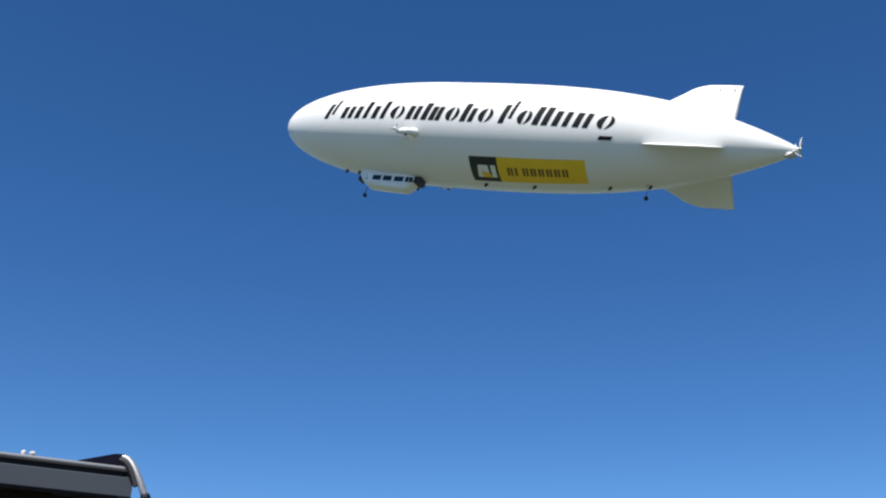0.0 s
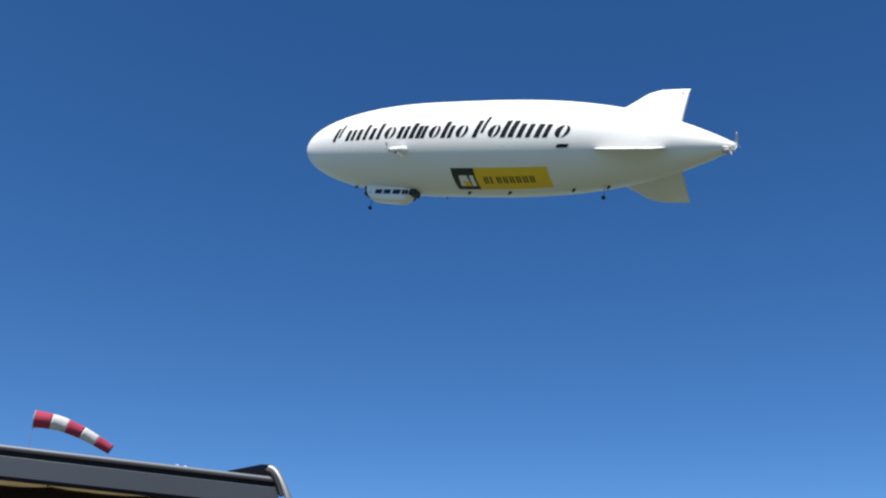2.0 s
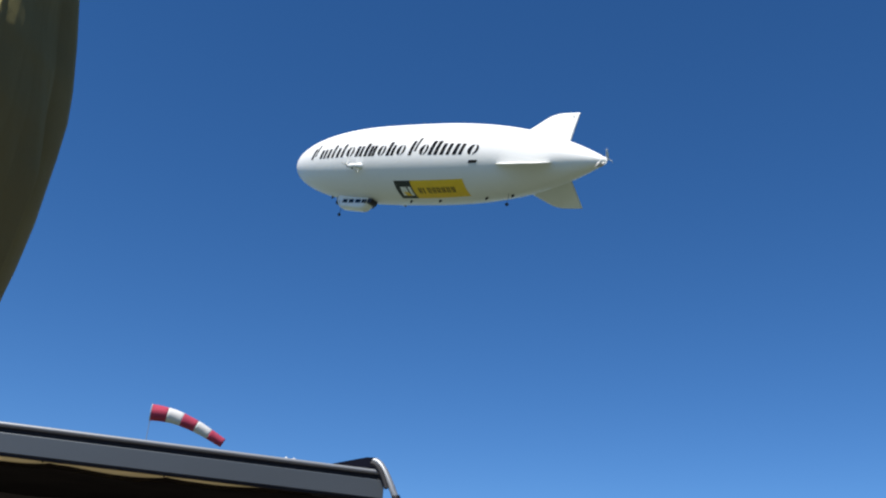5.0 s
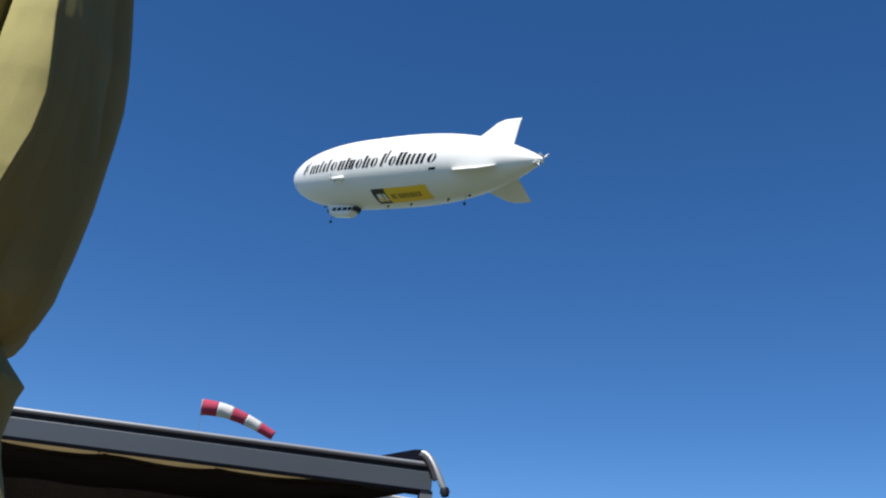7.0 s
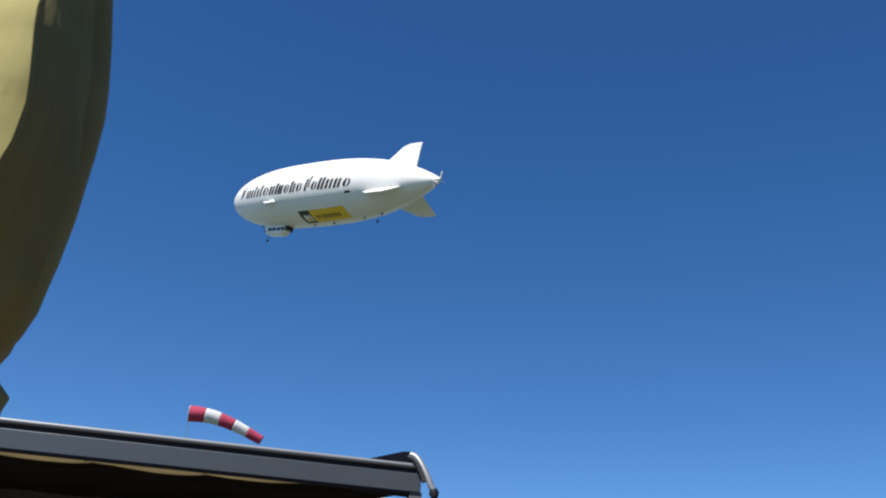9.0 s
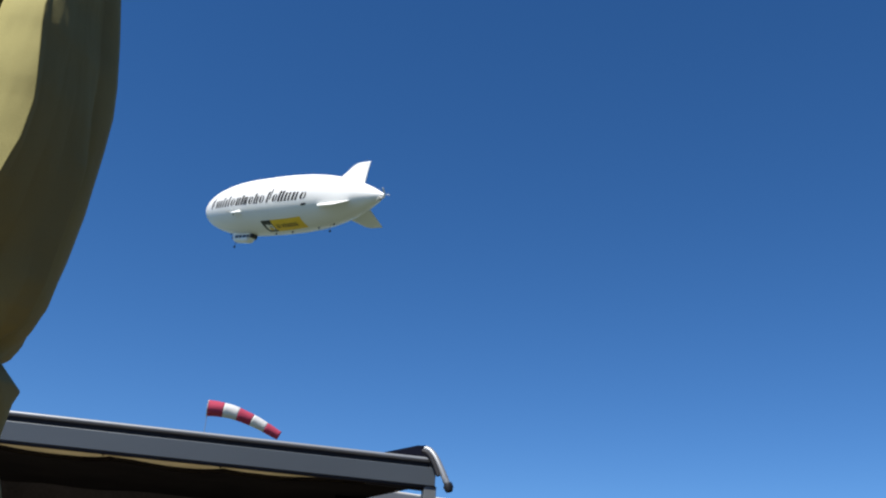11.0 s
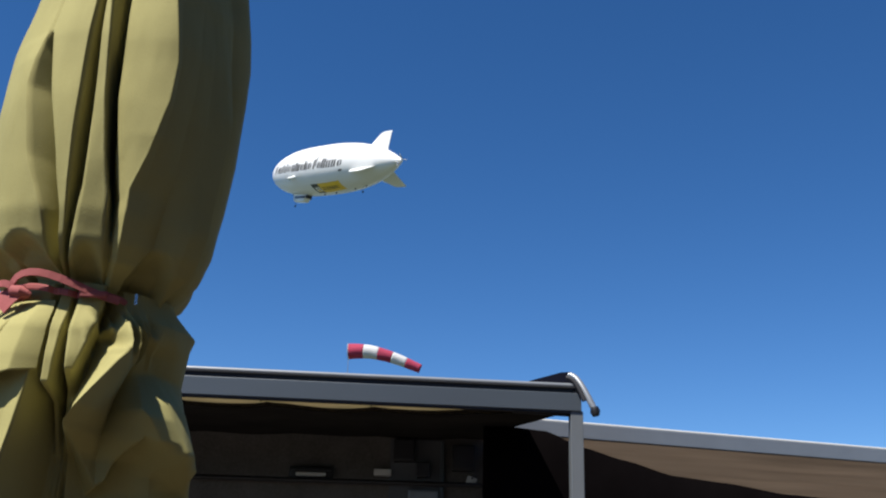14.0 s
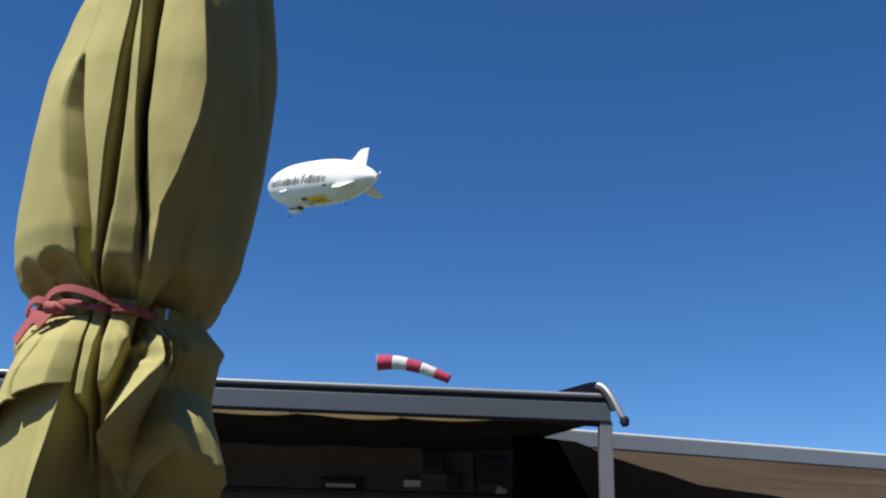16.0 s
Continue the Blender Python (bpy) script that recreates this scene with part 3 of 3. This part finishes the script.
def bump_fn(u):
    u = abs(u)
    return 0.0 if u >= 1 else (1 - u * u) ** 2


def wrap(a):
    return (a + 180) % 360 - 180


def lerp_table(tab, z):
    if z >= tab[0][0]:
        return tab[0][1]
    for (z0, a), (z1, b) in zip(tab, tab[1:]):
        if z >= z1:
            u = (z0 - z) / (z0 - z1)
            u = u * u * (3 - 2 * u) * 0.4 + u * 0.6
            return a + (b - a) * u
    return tab[-1][1]


UPPER = ((3.35, 0.035), (3.2, 0.070), (3.0, 0.115), (2.72, 0.176), (2.57, 0.210), (2.44, 0.228), (2.31, 0.231), (2.19, 0.227), (2.11, 0.222), (2.06, 0.213), (2.025, 0.198), (2.0, 0.166), (1.98, 0.148))
FLANK = ((3.35, 0.035), (2.95, 0.145), (2.82, 0.172), (2.70, 0.197), (2.60, 0.214), (2.53, 0.222), (2.45, 0.222), (2.30, 0.218), (2.20, 0.209), (2.10, 0.194), (2.045, 0.173), (2.0, 0.138), (1.97, 0.130))
SKIRT_FLANK = ((2.0, 0.130), (1.985, 0.138), (1.965, 0.166), (1.944, 0.187), (1.92, 0.179), (1.85, 0.172), (1.78, 0.188), (1.71, 0.204), (1.6, 0.212), (1.1, 0.23))
LOWER = ((1.985, 0.150), (1.95, 0.160), (1.90, 0.182), (1.85, 0.192), (1.75, 0.200), (1.6, 0.212), (1.4, 0.225), (1.15, 0.23))


def level(tab, z):
    """Straight run between (z, value) pairs that go down."""
    if z >= tab[0][0]:
        return tab[0][1]
    for (z0, a), (z1, b) in zip(tab, tab[1:]):
        if z >= z1:
            return a + (b - a) * (z0 - z) / (z0 - z1)
    return tab[-1][1]


# crease lines of the closed canopy, round from the back: angle by height, and how far the cloth stands out
BACK_LEFT = [(((3, -165),), ((3, -0.05),)), (((3, -150),), ((3, 0.0),)), (((3, -135),), ((3, -0.05),)), (((3, -118),), ((3, 0.0),)), (((3, -100),), ((3, -0.012),))]
BACK_RIGHT = [(((3, 104),), ((3, -0.03),)), (((3, 118),), ((3, 0.0),)), (((3, 134),), ((3, -0.06),)), (((3, 150),), ((3, 0.0),)), (((3, 170),), ((3, -0.05),))]
TOP_CREASES = BACK_LEFT + [
    (((3.0, -78), (2.1, -78)), ((3, 0.0),)),
    # side pocket that opens half way down
    (((2.455, -47.5), (2.34, -48.5), (2.2, -40), (2.1, -29.5), (2.0, -26)), ((2.455, 0.002), (2.40, 0.010), (2.1, 0.010), (2.0, 0.002))),
    (((2.455, -45.5), (2.34, -38), (2.2, -28.5), (2.1, -22.9), (2.0, -21)), ((2.455, 0.0), (2.43, -0.045), (2.34, -0.08), (2.1, -0.095), (2.0, -0.04))),
    (((2.455, -44.3), (2.34, -36.3), (2.2, -27), (2.1, -21.8), (2.0, -20)), ((2.455, 0.002), (2.0, 0.006))),
    # first deep groove
    (((2.60, -25.4), (2.40, -22.8), (2.28, -21.6), (2.2, -20.6), (2.1, -19.6), (2.0, -19.3)), ((3, 0.012), (2.15, 0.010), (2.0, 0.0))),
    (((2.60, -23.4), (2.40, -19.8), (2.28, -17.6), (2.2, -16.6), (2.1, -17.5), (2.0, -18.6)), ((3, -0.15), (2.15, -0.13), (2.0, -0.03))),
    (((2.60, -22.0), (2.41, -17.6), (2.28, -14.4), (2.145, -13.4), (2.08, -15.1), (2.0, -17.5)), ((3, 0.003),)),
    # second deep groove
    (((2.60, -21.5), (2.44, -14.6), (2.32, -11.2), (2.21, -6.8), (2.13, -1.8), (2.0, 0)), ((3, 0.006), (2.2, 0.006), (2.05, 0.0))),
    (((2.60, -13), (2.44, -9.6), (2.32, -7.8), (2.21, -3.4), (2.13, 1.3), (2.0, 3)), ((3, -0.14), (2.2, -0.12), (2.13, -0.06), (2.05, -0.015))),
    (((2.60, -10.8), (2.44, -7.8), (2.32, -6.2), (2.21, -1.9), (2.13, 2.6), (2.0, 4.5)), ((3, -0.022), (2.2, -0.014), (2.05, -0.006))),
    # ridge where the cloth turns out of the sun
    (((2.60, 9), (2.40, 15), (2.32, 14.3), (2.22, 10.5), (2.15, 6), (2.0, 6)), ((3, 0.028), (2.25, 0.022), (2.15, 0.004), (2.0, 0.0))),
    (((2.60, 12), (2.40, 17.5), (2.32, 17), (2.22, 14), (2.0, 12)), ((3, 0.020), (2.25, 0.012), (2.15, -0.006), (2.0, -0.008))),
    (((2.6, 30), (2.2, 27), (2.0, 24)), ((2.5, -0.008), (2.35, -0.004), (2.2, -0.010), (2.09, -0.024), (2.0, -0.02))),
    (((2.6, 40), (2.0, 38)), ((2.6, -0.016), (2.45, -0.014), (2.3, -0.008), (2.2, -0.004), (2.09, 0.006), (2.0, 0.0))),
    # sharp fold near the flank
    (((2.6, 56), (2.4, 55), (2.2, 50), (2.0, 46)), ((2.6, -0.022), (2.45, -0.012), (2.35, 0.004), (2.1, 0.010))),
    (((2.6, 62), (2.4, 61), (2.2, 57), (2.0, 54)), ((2.6, -0.024), (2.45, -0.028), (2.3, -0.030), (2.1, -0.030))),
    (((3, 76),), ((3, -0.004),)),
    (((3, 88),), ((3, 0.004),)),
] + BACK_RIGHT
SKIRT_CREASES = BACK_LEFT + [
    (((2, -72),), ((2, 0.004),)),
    (((1.96, -46), (1.9, -44), (1.82, -34)), ((2, 0.0),)),
    (((1.96, -27), (1.83, -25), (1.76, -27), (1.65, -30)), ((2, 0.004), (1.7, 0.012))),
    # groove, narrow strip, groove, tapering panel
    (((1.96, -23), (1.83, -21.6), (1.76, -22), (1.65, -24)), ((2, -0.07), (1.8, -0.08), (1.77, -0.125))),
    (((1.96, -21), (1.83, -19.6), (1.76, -19)), ((2, 0.006), (1.81, 0.004), (1.79, -0.07), (1.7, -0.13))),
    (((1.96, -14.5), (1.90, -16), (1.80, -16.5)), ((2, 0.004), (1.81, 0.002), (1.79, -0.07), (1.7, -0.13))),
    (((1.96, -11.5), (1.90, -13.0), (1.80, -13.0)), ((2, -0.07), (1.7, -0.13))),
    (((1.96, -9.5), (1.90, -11), (1.82, -9.5), (1.76, -9.5)), ((2, 0.018), (1.83, 0.010), (1.81, -0.05), (1.7, -0.125))),
    (((1.96, 5), (1.90, 0), (1.82, -7.5), (1.76, -8.5)), ((2, 0.018), (1.83, 0.006), (1.81, -0.05), (1.7, -0.125))),
    (((1.96, 7.5), (1.90, 5), (1.85, 1.0), (1.79, -5), (1.74, -7.8)), ((2, -0.055), (1.75, -0.06), (1.7, -0.125))),
    # slanted ridge with its back to the sun
    (((1.96, 18), (1.87, 16), (1.85, 11.5), (1.797, 2.5), (1.745, -6.0), (1.65, -2)), ((2, -0.01), (1.90, 0.012), (1.86, 0.046), (1.77, 0.050), (1.735, 0.012), (1.71, -0.07), (1.65, -0.085))),
    # shaded side of the ridge, overhung by the collar
    (((1.96, 34), (1.87, 32), (1.80, 22), (1.745, 17), (1.65, 20)), ((2, 0.0), (1.94, 0.000), (1.88, -0.045), (1.80, -0.058), (1.74, -0.064), (1.70, -0.085))),
    # leaf-shaped sunlit swell
    (((1.96, 42), (1.85, 35), (1.78, 28), (1.74, 36), (1.65, 48)), ((2, 0.0), (1.94, 0.006), (1.885, -0.034), (1.85, -0.050), (1.81, -0.016), (1.77, 0.020), (1.73, 0.024), (1.70, -0.02), (1.65, -0.03))),
    (((1.96, 52), (1.8, 46), (1.65, 54)), ((2, 0.0), (1.94, 0.010), (1.885, -0.030), (1.855, -0.046), (1.80, 0.004), (1.715, 0.040), (1.68, 0.0))),
    (((2, 66),), ((2, 0.0), (1.94, 0.016), (1.885, -0.018), (1.85, -0.036), (1.79, 0.004), (1.695, 0.036), (1.66, 0.0))),
    (((2, 86),), ((2, 0.004), (1.94, 0.006), (1.885, -0.006), (1.85, -0.014), (1.75, 0.0))),
] + BACK_RIGHT


def cloth_radius(phi, z, table, creases, nodes=None):
    r = lerp_table(table, z)
    if nodes is None:
        nodes = crease_nodes(z, creases)
    share = min(1.0, r / 0.2)
    for (a, u), (b, v) in zip(nodes, nodes[1:]):
        if a <= phi <= b:
            w = (phi - a) / (b - a)
            r += (u + (v - u) * w) * share
            break
    p = Vector((math.cos(radians(phi)) * 2.0, math.sin(radians(phi)) * 2.0, z * 2.2))
    r += 0.006 * noise.noise(p) + 0.003 * noise.noise(p * 2.3 + Vector((3, 0, 0))) + 0.0007 * noise.noise(p * 7)
    return r


def crease_nodes(z, creases):
    nodes = []
    for k, (angle, out) in enumerate(creases):
        wob = 0.7 * noise.noise(Vector((z * 9, k * 3.7, 0)))
        nodes.append([level(angle, z) + wob, level(out, z)])
    for p, q in zip(nodes, nodes[1:]):
        q[0] = max(q[0], p[0] + 0.7)
    return [[nodes[-1][0] - 360, nodes[-1][1]]] + nodes + [[nodes[0][0] + 360, nodes[0][1]]]


def cloth_piece(name, z_top, z_low, rows, table, creases, root, extra=None, label=""):
    # the columns of the mesh run along the crease lines, so that the folds keep clean edges
    middle = crease_nodes((z_top + 2 * z_low) / 3, creases)[1:]
    counts = [max(6, int(2.2 * (q[0] - p[0]))) for p, q in zip(middle, middle[1:])]
    cols = sum(counts)
    vs = []
    for i in range(rows):
        z = z_top + (z_low - z_top) * i / (rows - 1)
        nodes = crease_nodes(z, creases)
        run = nodes[1:]
        for p, q, n in zip(run, run[1:], counts):
            for k in range(n):
                phi = p[0] + (q[0] - p[0]) * k / n
                r = cloth_radius(phi, z, table, creases, nodes)
                zz = z
                if extra:
                    r, zz = extra(wrap(phi), z, r)
                a = FRONT + radians(phi)
                vs.append((r * math.cos(a) + 0.035 * max(0.0, zz - 2.15), r * math.sin(a), zz))
    return link(name, vs, grid_faces(rows, cols, True), M_CANVAS, root, label)


def parasol():
    root = new("folded_parasol")
    root.matrix_basis = pose(PX, PY, 0)
    tagged(root, "large folded parasol of olive beige canvas tied with a red strap", "parasol")

    def drape(phi, z, r):
        # bunched collar just under the tie
        r += 0.014 * bump_fn((z - 1.925) / 0.04) * (0.5 + 0.5 * math.sin(radians(phi * 9 + 40))) * min(1.0, abs(phi - 10) / 60)
        crumple = bump_fn((phi - 20) / 30) * bump_fn((z - 1.905) / 0.06)
        q = Vector((phi * 0.11, z * 26 + phi * 0.06, 1.3))
        r += 0.055 * crumple * (0.5 - abs(noise.noise(q)) * 1.8)
        # scalloped hem of the outer layer, with the next layer set back under it
        hem = level(((6, 1.74), (0, 1.718), (-20, 1.655), (-25, 1.665), (-33, 1.738), (-60, 1.685), (-80, 1.655)), -phi)
        r -= 0.040 * min(1.0, max(0.0, (hem - z) / 0.007)) * min(1.0, max(0.0, (phi + 8) / 4)) * min(1.0, max(0.0, (80 - phi) / 12))
        # slack folds lower down
        s = math.sin(radians(phi * 3.1) + (z - 1.5) * 14)
        r += 0.004 * s * min(1, max(0, (1.85 - z) / 0.15))
        r += (level(SKIRT_FLANK, z) - r) * bump_fn(wrap(phi - 90) / 36)
        return r, z

    def bulge(phi, z, r):
        # the flank runs straight up to a kink, then straight in to the tip
        r += (level(FLANK, z) - r) * bump_fn(wrap(phi - 92) / 40)
        # small arches where the cloth is drawn in by the tie
        for mid, half, top in ((-60, 13, 2.055), (-40, 14, 2.065), (-8, 9, 2.05), (28, 12, 2.06)):
            arch = top - 0.045 * ((phi - mid) / half) ** 2
            r -= 0.032 * min(1.0, max(0.0, (arch - z) / 0.018)) * min(1.0, max(0.0, (z - 1.965) / 0.04))
        return r, z

    cloth_piece("canopy_upper", 3.35, 1.965, 210, UPPER, TOP_CREASES, root, bulge, "olive beige canvas in long folds")
    cloth_piece("canopy_lower", 1.99, 1.12, 190, LOWER, SKIRT_CREASES, root, drape, "olive beige canvas skirt under the strap")
    # overlapping flap of the skirt
    for name, lo, hi, hem, off in (("flap", -98, -23, lambda u: 1.692 + 0.135 * u + 0.028 * math.sin(u * math.pi) + 0.004 * math.sin(u * 7) - 0.075 * (max(0.0, 0.74 - u) / 0.42) ** 1.3, 0.030),):
        cols, rows = 180, 40
        vs = []
        for i in range(rows):
            v = i / (rows - 1)
            for k in range(cols):
                u = k / (cols - 1)
                phi = lo + (hi - lo) * u
                z = 1.955 + (hem(u) - 1.955) * v
                r = lerp_table(LOWER, z) + 0.003 + off * v ** 0.8 * min(1, 2.4 * max(0.0, u - 0.2), 9 * (1 - u)) - 0.010 * bump_fn((phi + 86) / 30) + 0.004 * math.sin(u * 9 + v * 3) * v
                # narrow slit between the two halves of the flap
                r -= 0.013 * crease((phi + 45.5 - 2.5 * math.sin(v * 6)) / 1.5) * min(1.0, max(0.0, (v - 0.25) * 5))
                a = FRONT + radians(phi)
                vs.append((r * math.cos(a), r * math.sin(a), z))
        fl = link(name, vs, grid_faces(rows, cols), M_CANVAS, root)
        fl.modifiers.new("thickness", "SOLIDIFY").thickness = 0.003
    # strap that follows the cloth
    n = 160
    vs = []
    for k in range(n):
        phi = -180 + 360 * k / n
        a = FRONT + radians(phi)
        r = 0.2 * cloth_radius(phi, 1.975, LOWER, SKIRT_CREASES) + 0.8 * 0.158 + 0.018 - 0.030 * min(1.0, max(0.0, (phi - 8) / 14)) * (phi < 110) - 0.022 * bump_fn((phi - 86) / 50)
        zc = 1.968 - 0.010 * math.sin(radians(phi)) + 0.004 * math.sin(radians(phi * 7))
        for dz, dr in ((0.0058, 0), (0.003, 0.001), (-0.003, 0.001), (-0.0058, 0), (-0.005, -0.004), (0.005, -0.004)):
            vs.append(((r + dr) * math.cos(a), (r + dr) * math.sin(a), zc + dz))
    fs = []
    for k in range(n):
        j = (k + 1) % n
        for q in range(6):
            p = (q + 1) % 6
            fs.append((k * 6 + q, j * 6 + q, j * 6 + p, k * 6 + p))
    strap = link("strap", vs, fs, M_STRAP, root, "faded red tie strap", smooth=False)

    def ribbon(points, width, name):
        pts = bezier(points, 14)
        rv = []
        for i, p in enumerate(pts):
            d = (pts[min(i + 1, 14)] - pts[max(i - 1, 0)]).normalized()
            out = Vector((p.x, p.y, 0)).normalized()
            side = d.cross(out).normalized()
            for s, o in ((-1, 0), (1, 0), (1, 0.003), (-1, 0.003)):
                rv.append(p + side * s * width / 2 + out * o)
        link(name, rv, grid_faces(15, 4, True) + [(3, 2, 1, 0), (56, 57, 58, 59)], M_STRAP, strap, smooth=False)

    def spot(phi, r, z):
        a = FRONT + radians(phi)
        return Vector((r * math.cos(a), r * math.sin(a), z - 0.044))

    ribbon([spot(12, 0.172, 2.006), spot(-14, 0.190, 2.014), spot(-30, 0.202, 2.064), spot(-46, 0.206, 2.062), spot(-52, 0.196, 1.998), spot(-38, 0.184, 1.998)], 0.0125, "knot_loop")
    part("knot", tube([spot(-36, 0.180, 2.004), spot(-40, 0.188, 2.008), spot(-44, 0.190, 2.010), spot(-48, 0.184, 2.012)], [0.006, 0.012, 0.012, 0.006], 10), M_STRAP, strap, "tight strap knot", True)
    ribbon([spot(-40, 0.190, 2.008), spot(-50, 0.200, 2.034), spot(-58, 0.198, 2.030), spot(-64, 0.188, 2.002)], 0.012, "knot_loop")
    ribbon([spot(-48, 0.184, 2.012), spot(-54, 0.194, 1.996), spot(-60, 0.194, 1.978), spot(-65, 0.198, 1.955)], 0.022, "strap_end")
    ribbon([spot(-38, 0.184, 2.016), spot(-42, 0.194, 2.000), spot(-45, 0.194, 1.990), spot(-48, 0.196, 1.976)], 0.020, "strap_end")
    part("clip", box(-0.002, 0.002, -0.002, 0.002, -0.010, 0.010, 0.0008), M_STEEL, strap, "small bright clip", False, Matrix.Translation(spot(20, 0.185, 2.012)))
    part("pole", tube([(0, 0, 0.1), (0, 0, 3.42)], 0.03, 16), M_WOOD, root, "varnished wooden pole", True)
    part("finial", tube([(0, 0, 3.36), (0, 0, 3.4), (0, 0, 3.46), (0, 0, 3.48)], [0.04, 0.045, 0.03, 0.01], 14), M_WOOD, root, "", True)
    part("base", box(-0.32, 0.32, -0.32, 0.32, 0.02, 0.1, 0.01), M_PAVING, root, "square concrete base", True)


# ---- windsock ----
SOCK_AT = Vector((-6.0, 58.0, 15.53))


def windsock():
    root = new("windsock")
    root.matrix_basis = pose(SOCK_AT.x, SOCK_AT.y, 0)
    tagged(root, "red and white striped windsock on a slim grey mast", "windsock")
    part("mast", tube([(0, 0.1, 0), (0, 0.1, 16.0)], [0.06, 0.014], 12), M_ALU_LIGHT, root, "slim grey mast", True)
    pts = bezier([(0, 0, 0), (1.6, 0, 0.14), (2.9, 0.1, -0.45), (4.37, 0.2, -1.10)], 50)
    first = None
    for b in range(5):
        vs = []
        cols = 24
        seg = pts[b * 10:b * 10 + 11]
        for i, p in enumerate(seg):
            g = b * 10 + i
            d = (pts[min(g + 1, 50)] - pts[max(g - 1, 0)]).normalized()
            u, r = g / 50, 0.47 - 0.20 * g / 50
            a = d.cross(Vector((0, 1, 0))).normalized()
            c = d.cross(a)
            for k in range(cols):
                th = 2 * math.pi * k / cols
                rr = r * (1 + 0.05 * noise.noise(Vector((u * 6, math.cos(th) * 1.5, math.sin(th) * 1.5))))
                vs.append(p + (a * math.cos(th) + c * math.sin(th)) * rr)
        ob = link("sleeve" if first is None else "sleeve_band", vs, grid_faces(11, cols, True), M_RED if b % 2 == 0 else M_WHITE, first if first is not None else root, "red cloth band" if b % 2 == 0 else "white cloth band")
        ob.modifiers.new("thickness", "SOLIDIFY").thickness = 0.02
        if first is None:
            first = ob
            first.matrix_basis = pose(0, 0, SOCK_AT.z)
    part("hoop", tube([Vector((0, 0.48 * math.cos(k * math.pi / 12), 0.48 * math.sin(k * math.pi / 12))) for k in range(25)], 0.025, 8, False), M_MAST, first, "thin metal hoop", True)
    return first


ground()
awning_frame()
canopy()
back_wall()
second_awning()
parasol()
SLEEVE = windsock()
SHIP, PROPS = airship()

FLIGHT_ROWS = [
    (0.0, 57.28, 99.67, 71.93, 2.00, -15.21, 131.48),
    (0.5, 53.83, 104.57, 74.35, 1.55, -14.87, 131.22),
    (1.0, 50.56, 109.81, 75.49, 1.33, -15.13, 131.42),
    (1.5, 46.96, 114.70, 77.21, 1.07, -15.09, 131.61),
    (2.0, 43.39, 119.69, 79.28, 1.01, -14.94, 131.37),
    (2.5, 40.38, 125.27, 80.97, 1.40, -14.88, 131.18),
    (3.0, 38.04, 130.81, 82.61, 2.24, -15.52, 131.14),
    (3.5, 34.43, 136.06, 84.66, 2.92, -15.41, 130.96),
    (4.0, 30.55, 141.22, 86.10, 3.48, -15.85, 130.35),
    (4.5, 27.59, 146.46, 87.59, 3.63, -15.90, 129.63),
    (5.0, 24.46, 152.09, 89.26, 3.14, -15.78, 129.50),
    (5.2, 23.25, 154.36, 89.97, 2.86, -15.59, 129.40),
    (7.3, 11.37, 178.73, 98.27, -0.37, -13.76, 127.11),
    (7.5, 10.15, 181.08, 98.94, -0.77, -13.65, 126.96),
    (8.0, 7.02, 187.02, 100.52, -1.83, -13.14, 126.64),
    (8.5, 4.69, 193.16, 101.79, -2.28, -13.19, 126.58),
    (9.0, 1.60, 199.35, 103.29, -2.40, -13.21, 126.49),
    (9.2, 0.33, 201.83, 103.89, -2.36, -13.13, 126.49),
    (11.3, -13.96, 228.12, 110.24, -1.05, -13.16, 127.88),
    (11.5, -15.41, 230.63, 110.82, -0.90, -13.37, 127.80),
    (12.0, -19.11, 236.92, 112.27, -0.47, -13.79, 127.44),
    (12.5, -23.26, 243.11, 113.89, 0.03, -14.27, 127.17),
    (13.0, -26.97, 249.41, 115.54, 0.27, -14.36, 127.25),
    (13.5, -30.95, 255.54, 117.75, 0.29, -14.87, 127.07),
    (14.0, -34.98, 261.87, 119.56, 0.21, -15.20, 126.76),
    (14.5, -38.95, 267.81, 122.08, -0.03, -15.45, 126.84),
    (15.0, -42.64, 273.57, 124.91, -0.46, -15.74, 126.81),
    (15.5, -46.69, 279.47, 127.14, -1.43, -15.82, 126.79),
    (16.0, -51.19, 285.32, 129.22, -2.60, -15.85, 126.92),
]

# windsock swing: seconds, degrees of droop
SWING_ROWS = [(0, 1.0), (1.5, 0.8), (2.0, 1.0), (3.0, 1.6), (5.0, 1.6), (7.5, 0.2), (9.0, 0.2), (11.5, 0.8), (12.0, 0.6), (12.5, -0.6), (14.5, -2.2), (16.0, -2.4)]


def motions():
    walk(SHIP, [(t, pose(*p)) for t, *p in FLIGHT_ROWS])
    walk(SLEEVE, [(t, pose(0, 0, SOCK_AT.z, 0, a, 1.5 * a)) for t, a in SWING_ROWS])
    for hub, step in zip(PROPS, (70, 70, 64, 58)):
        base = hub.matrix_basis.copy()
        walk(hub, [(k / 10, base @ pose(0, 0, 0, step * k, 0, 0)) for k in range(161)])


motions()
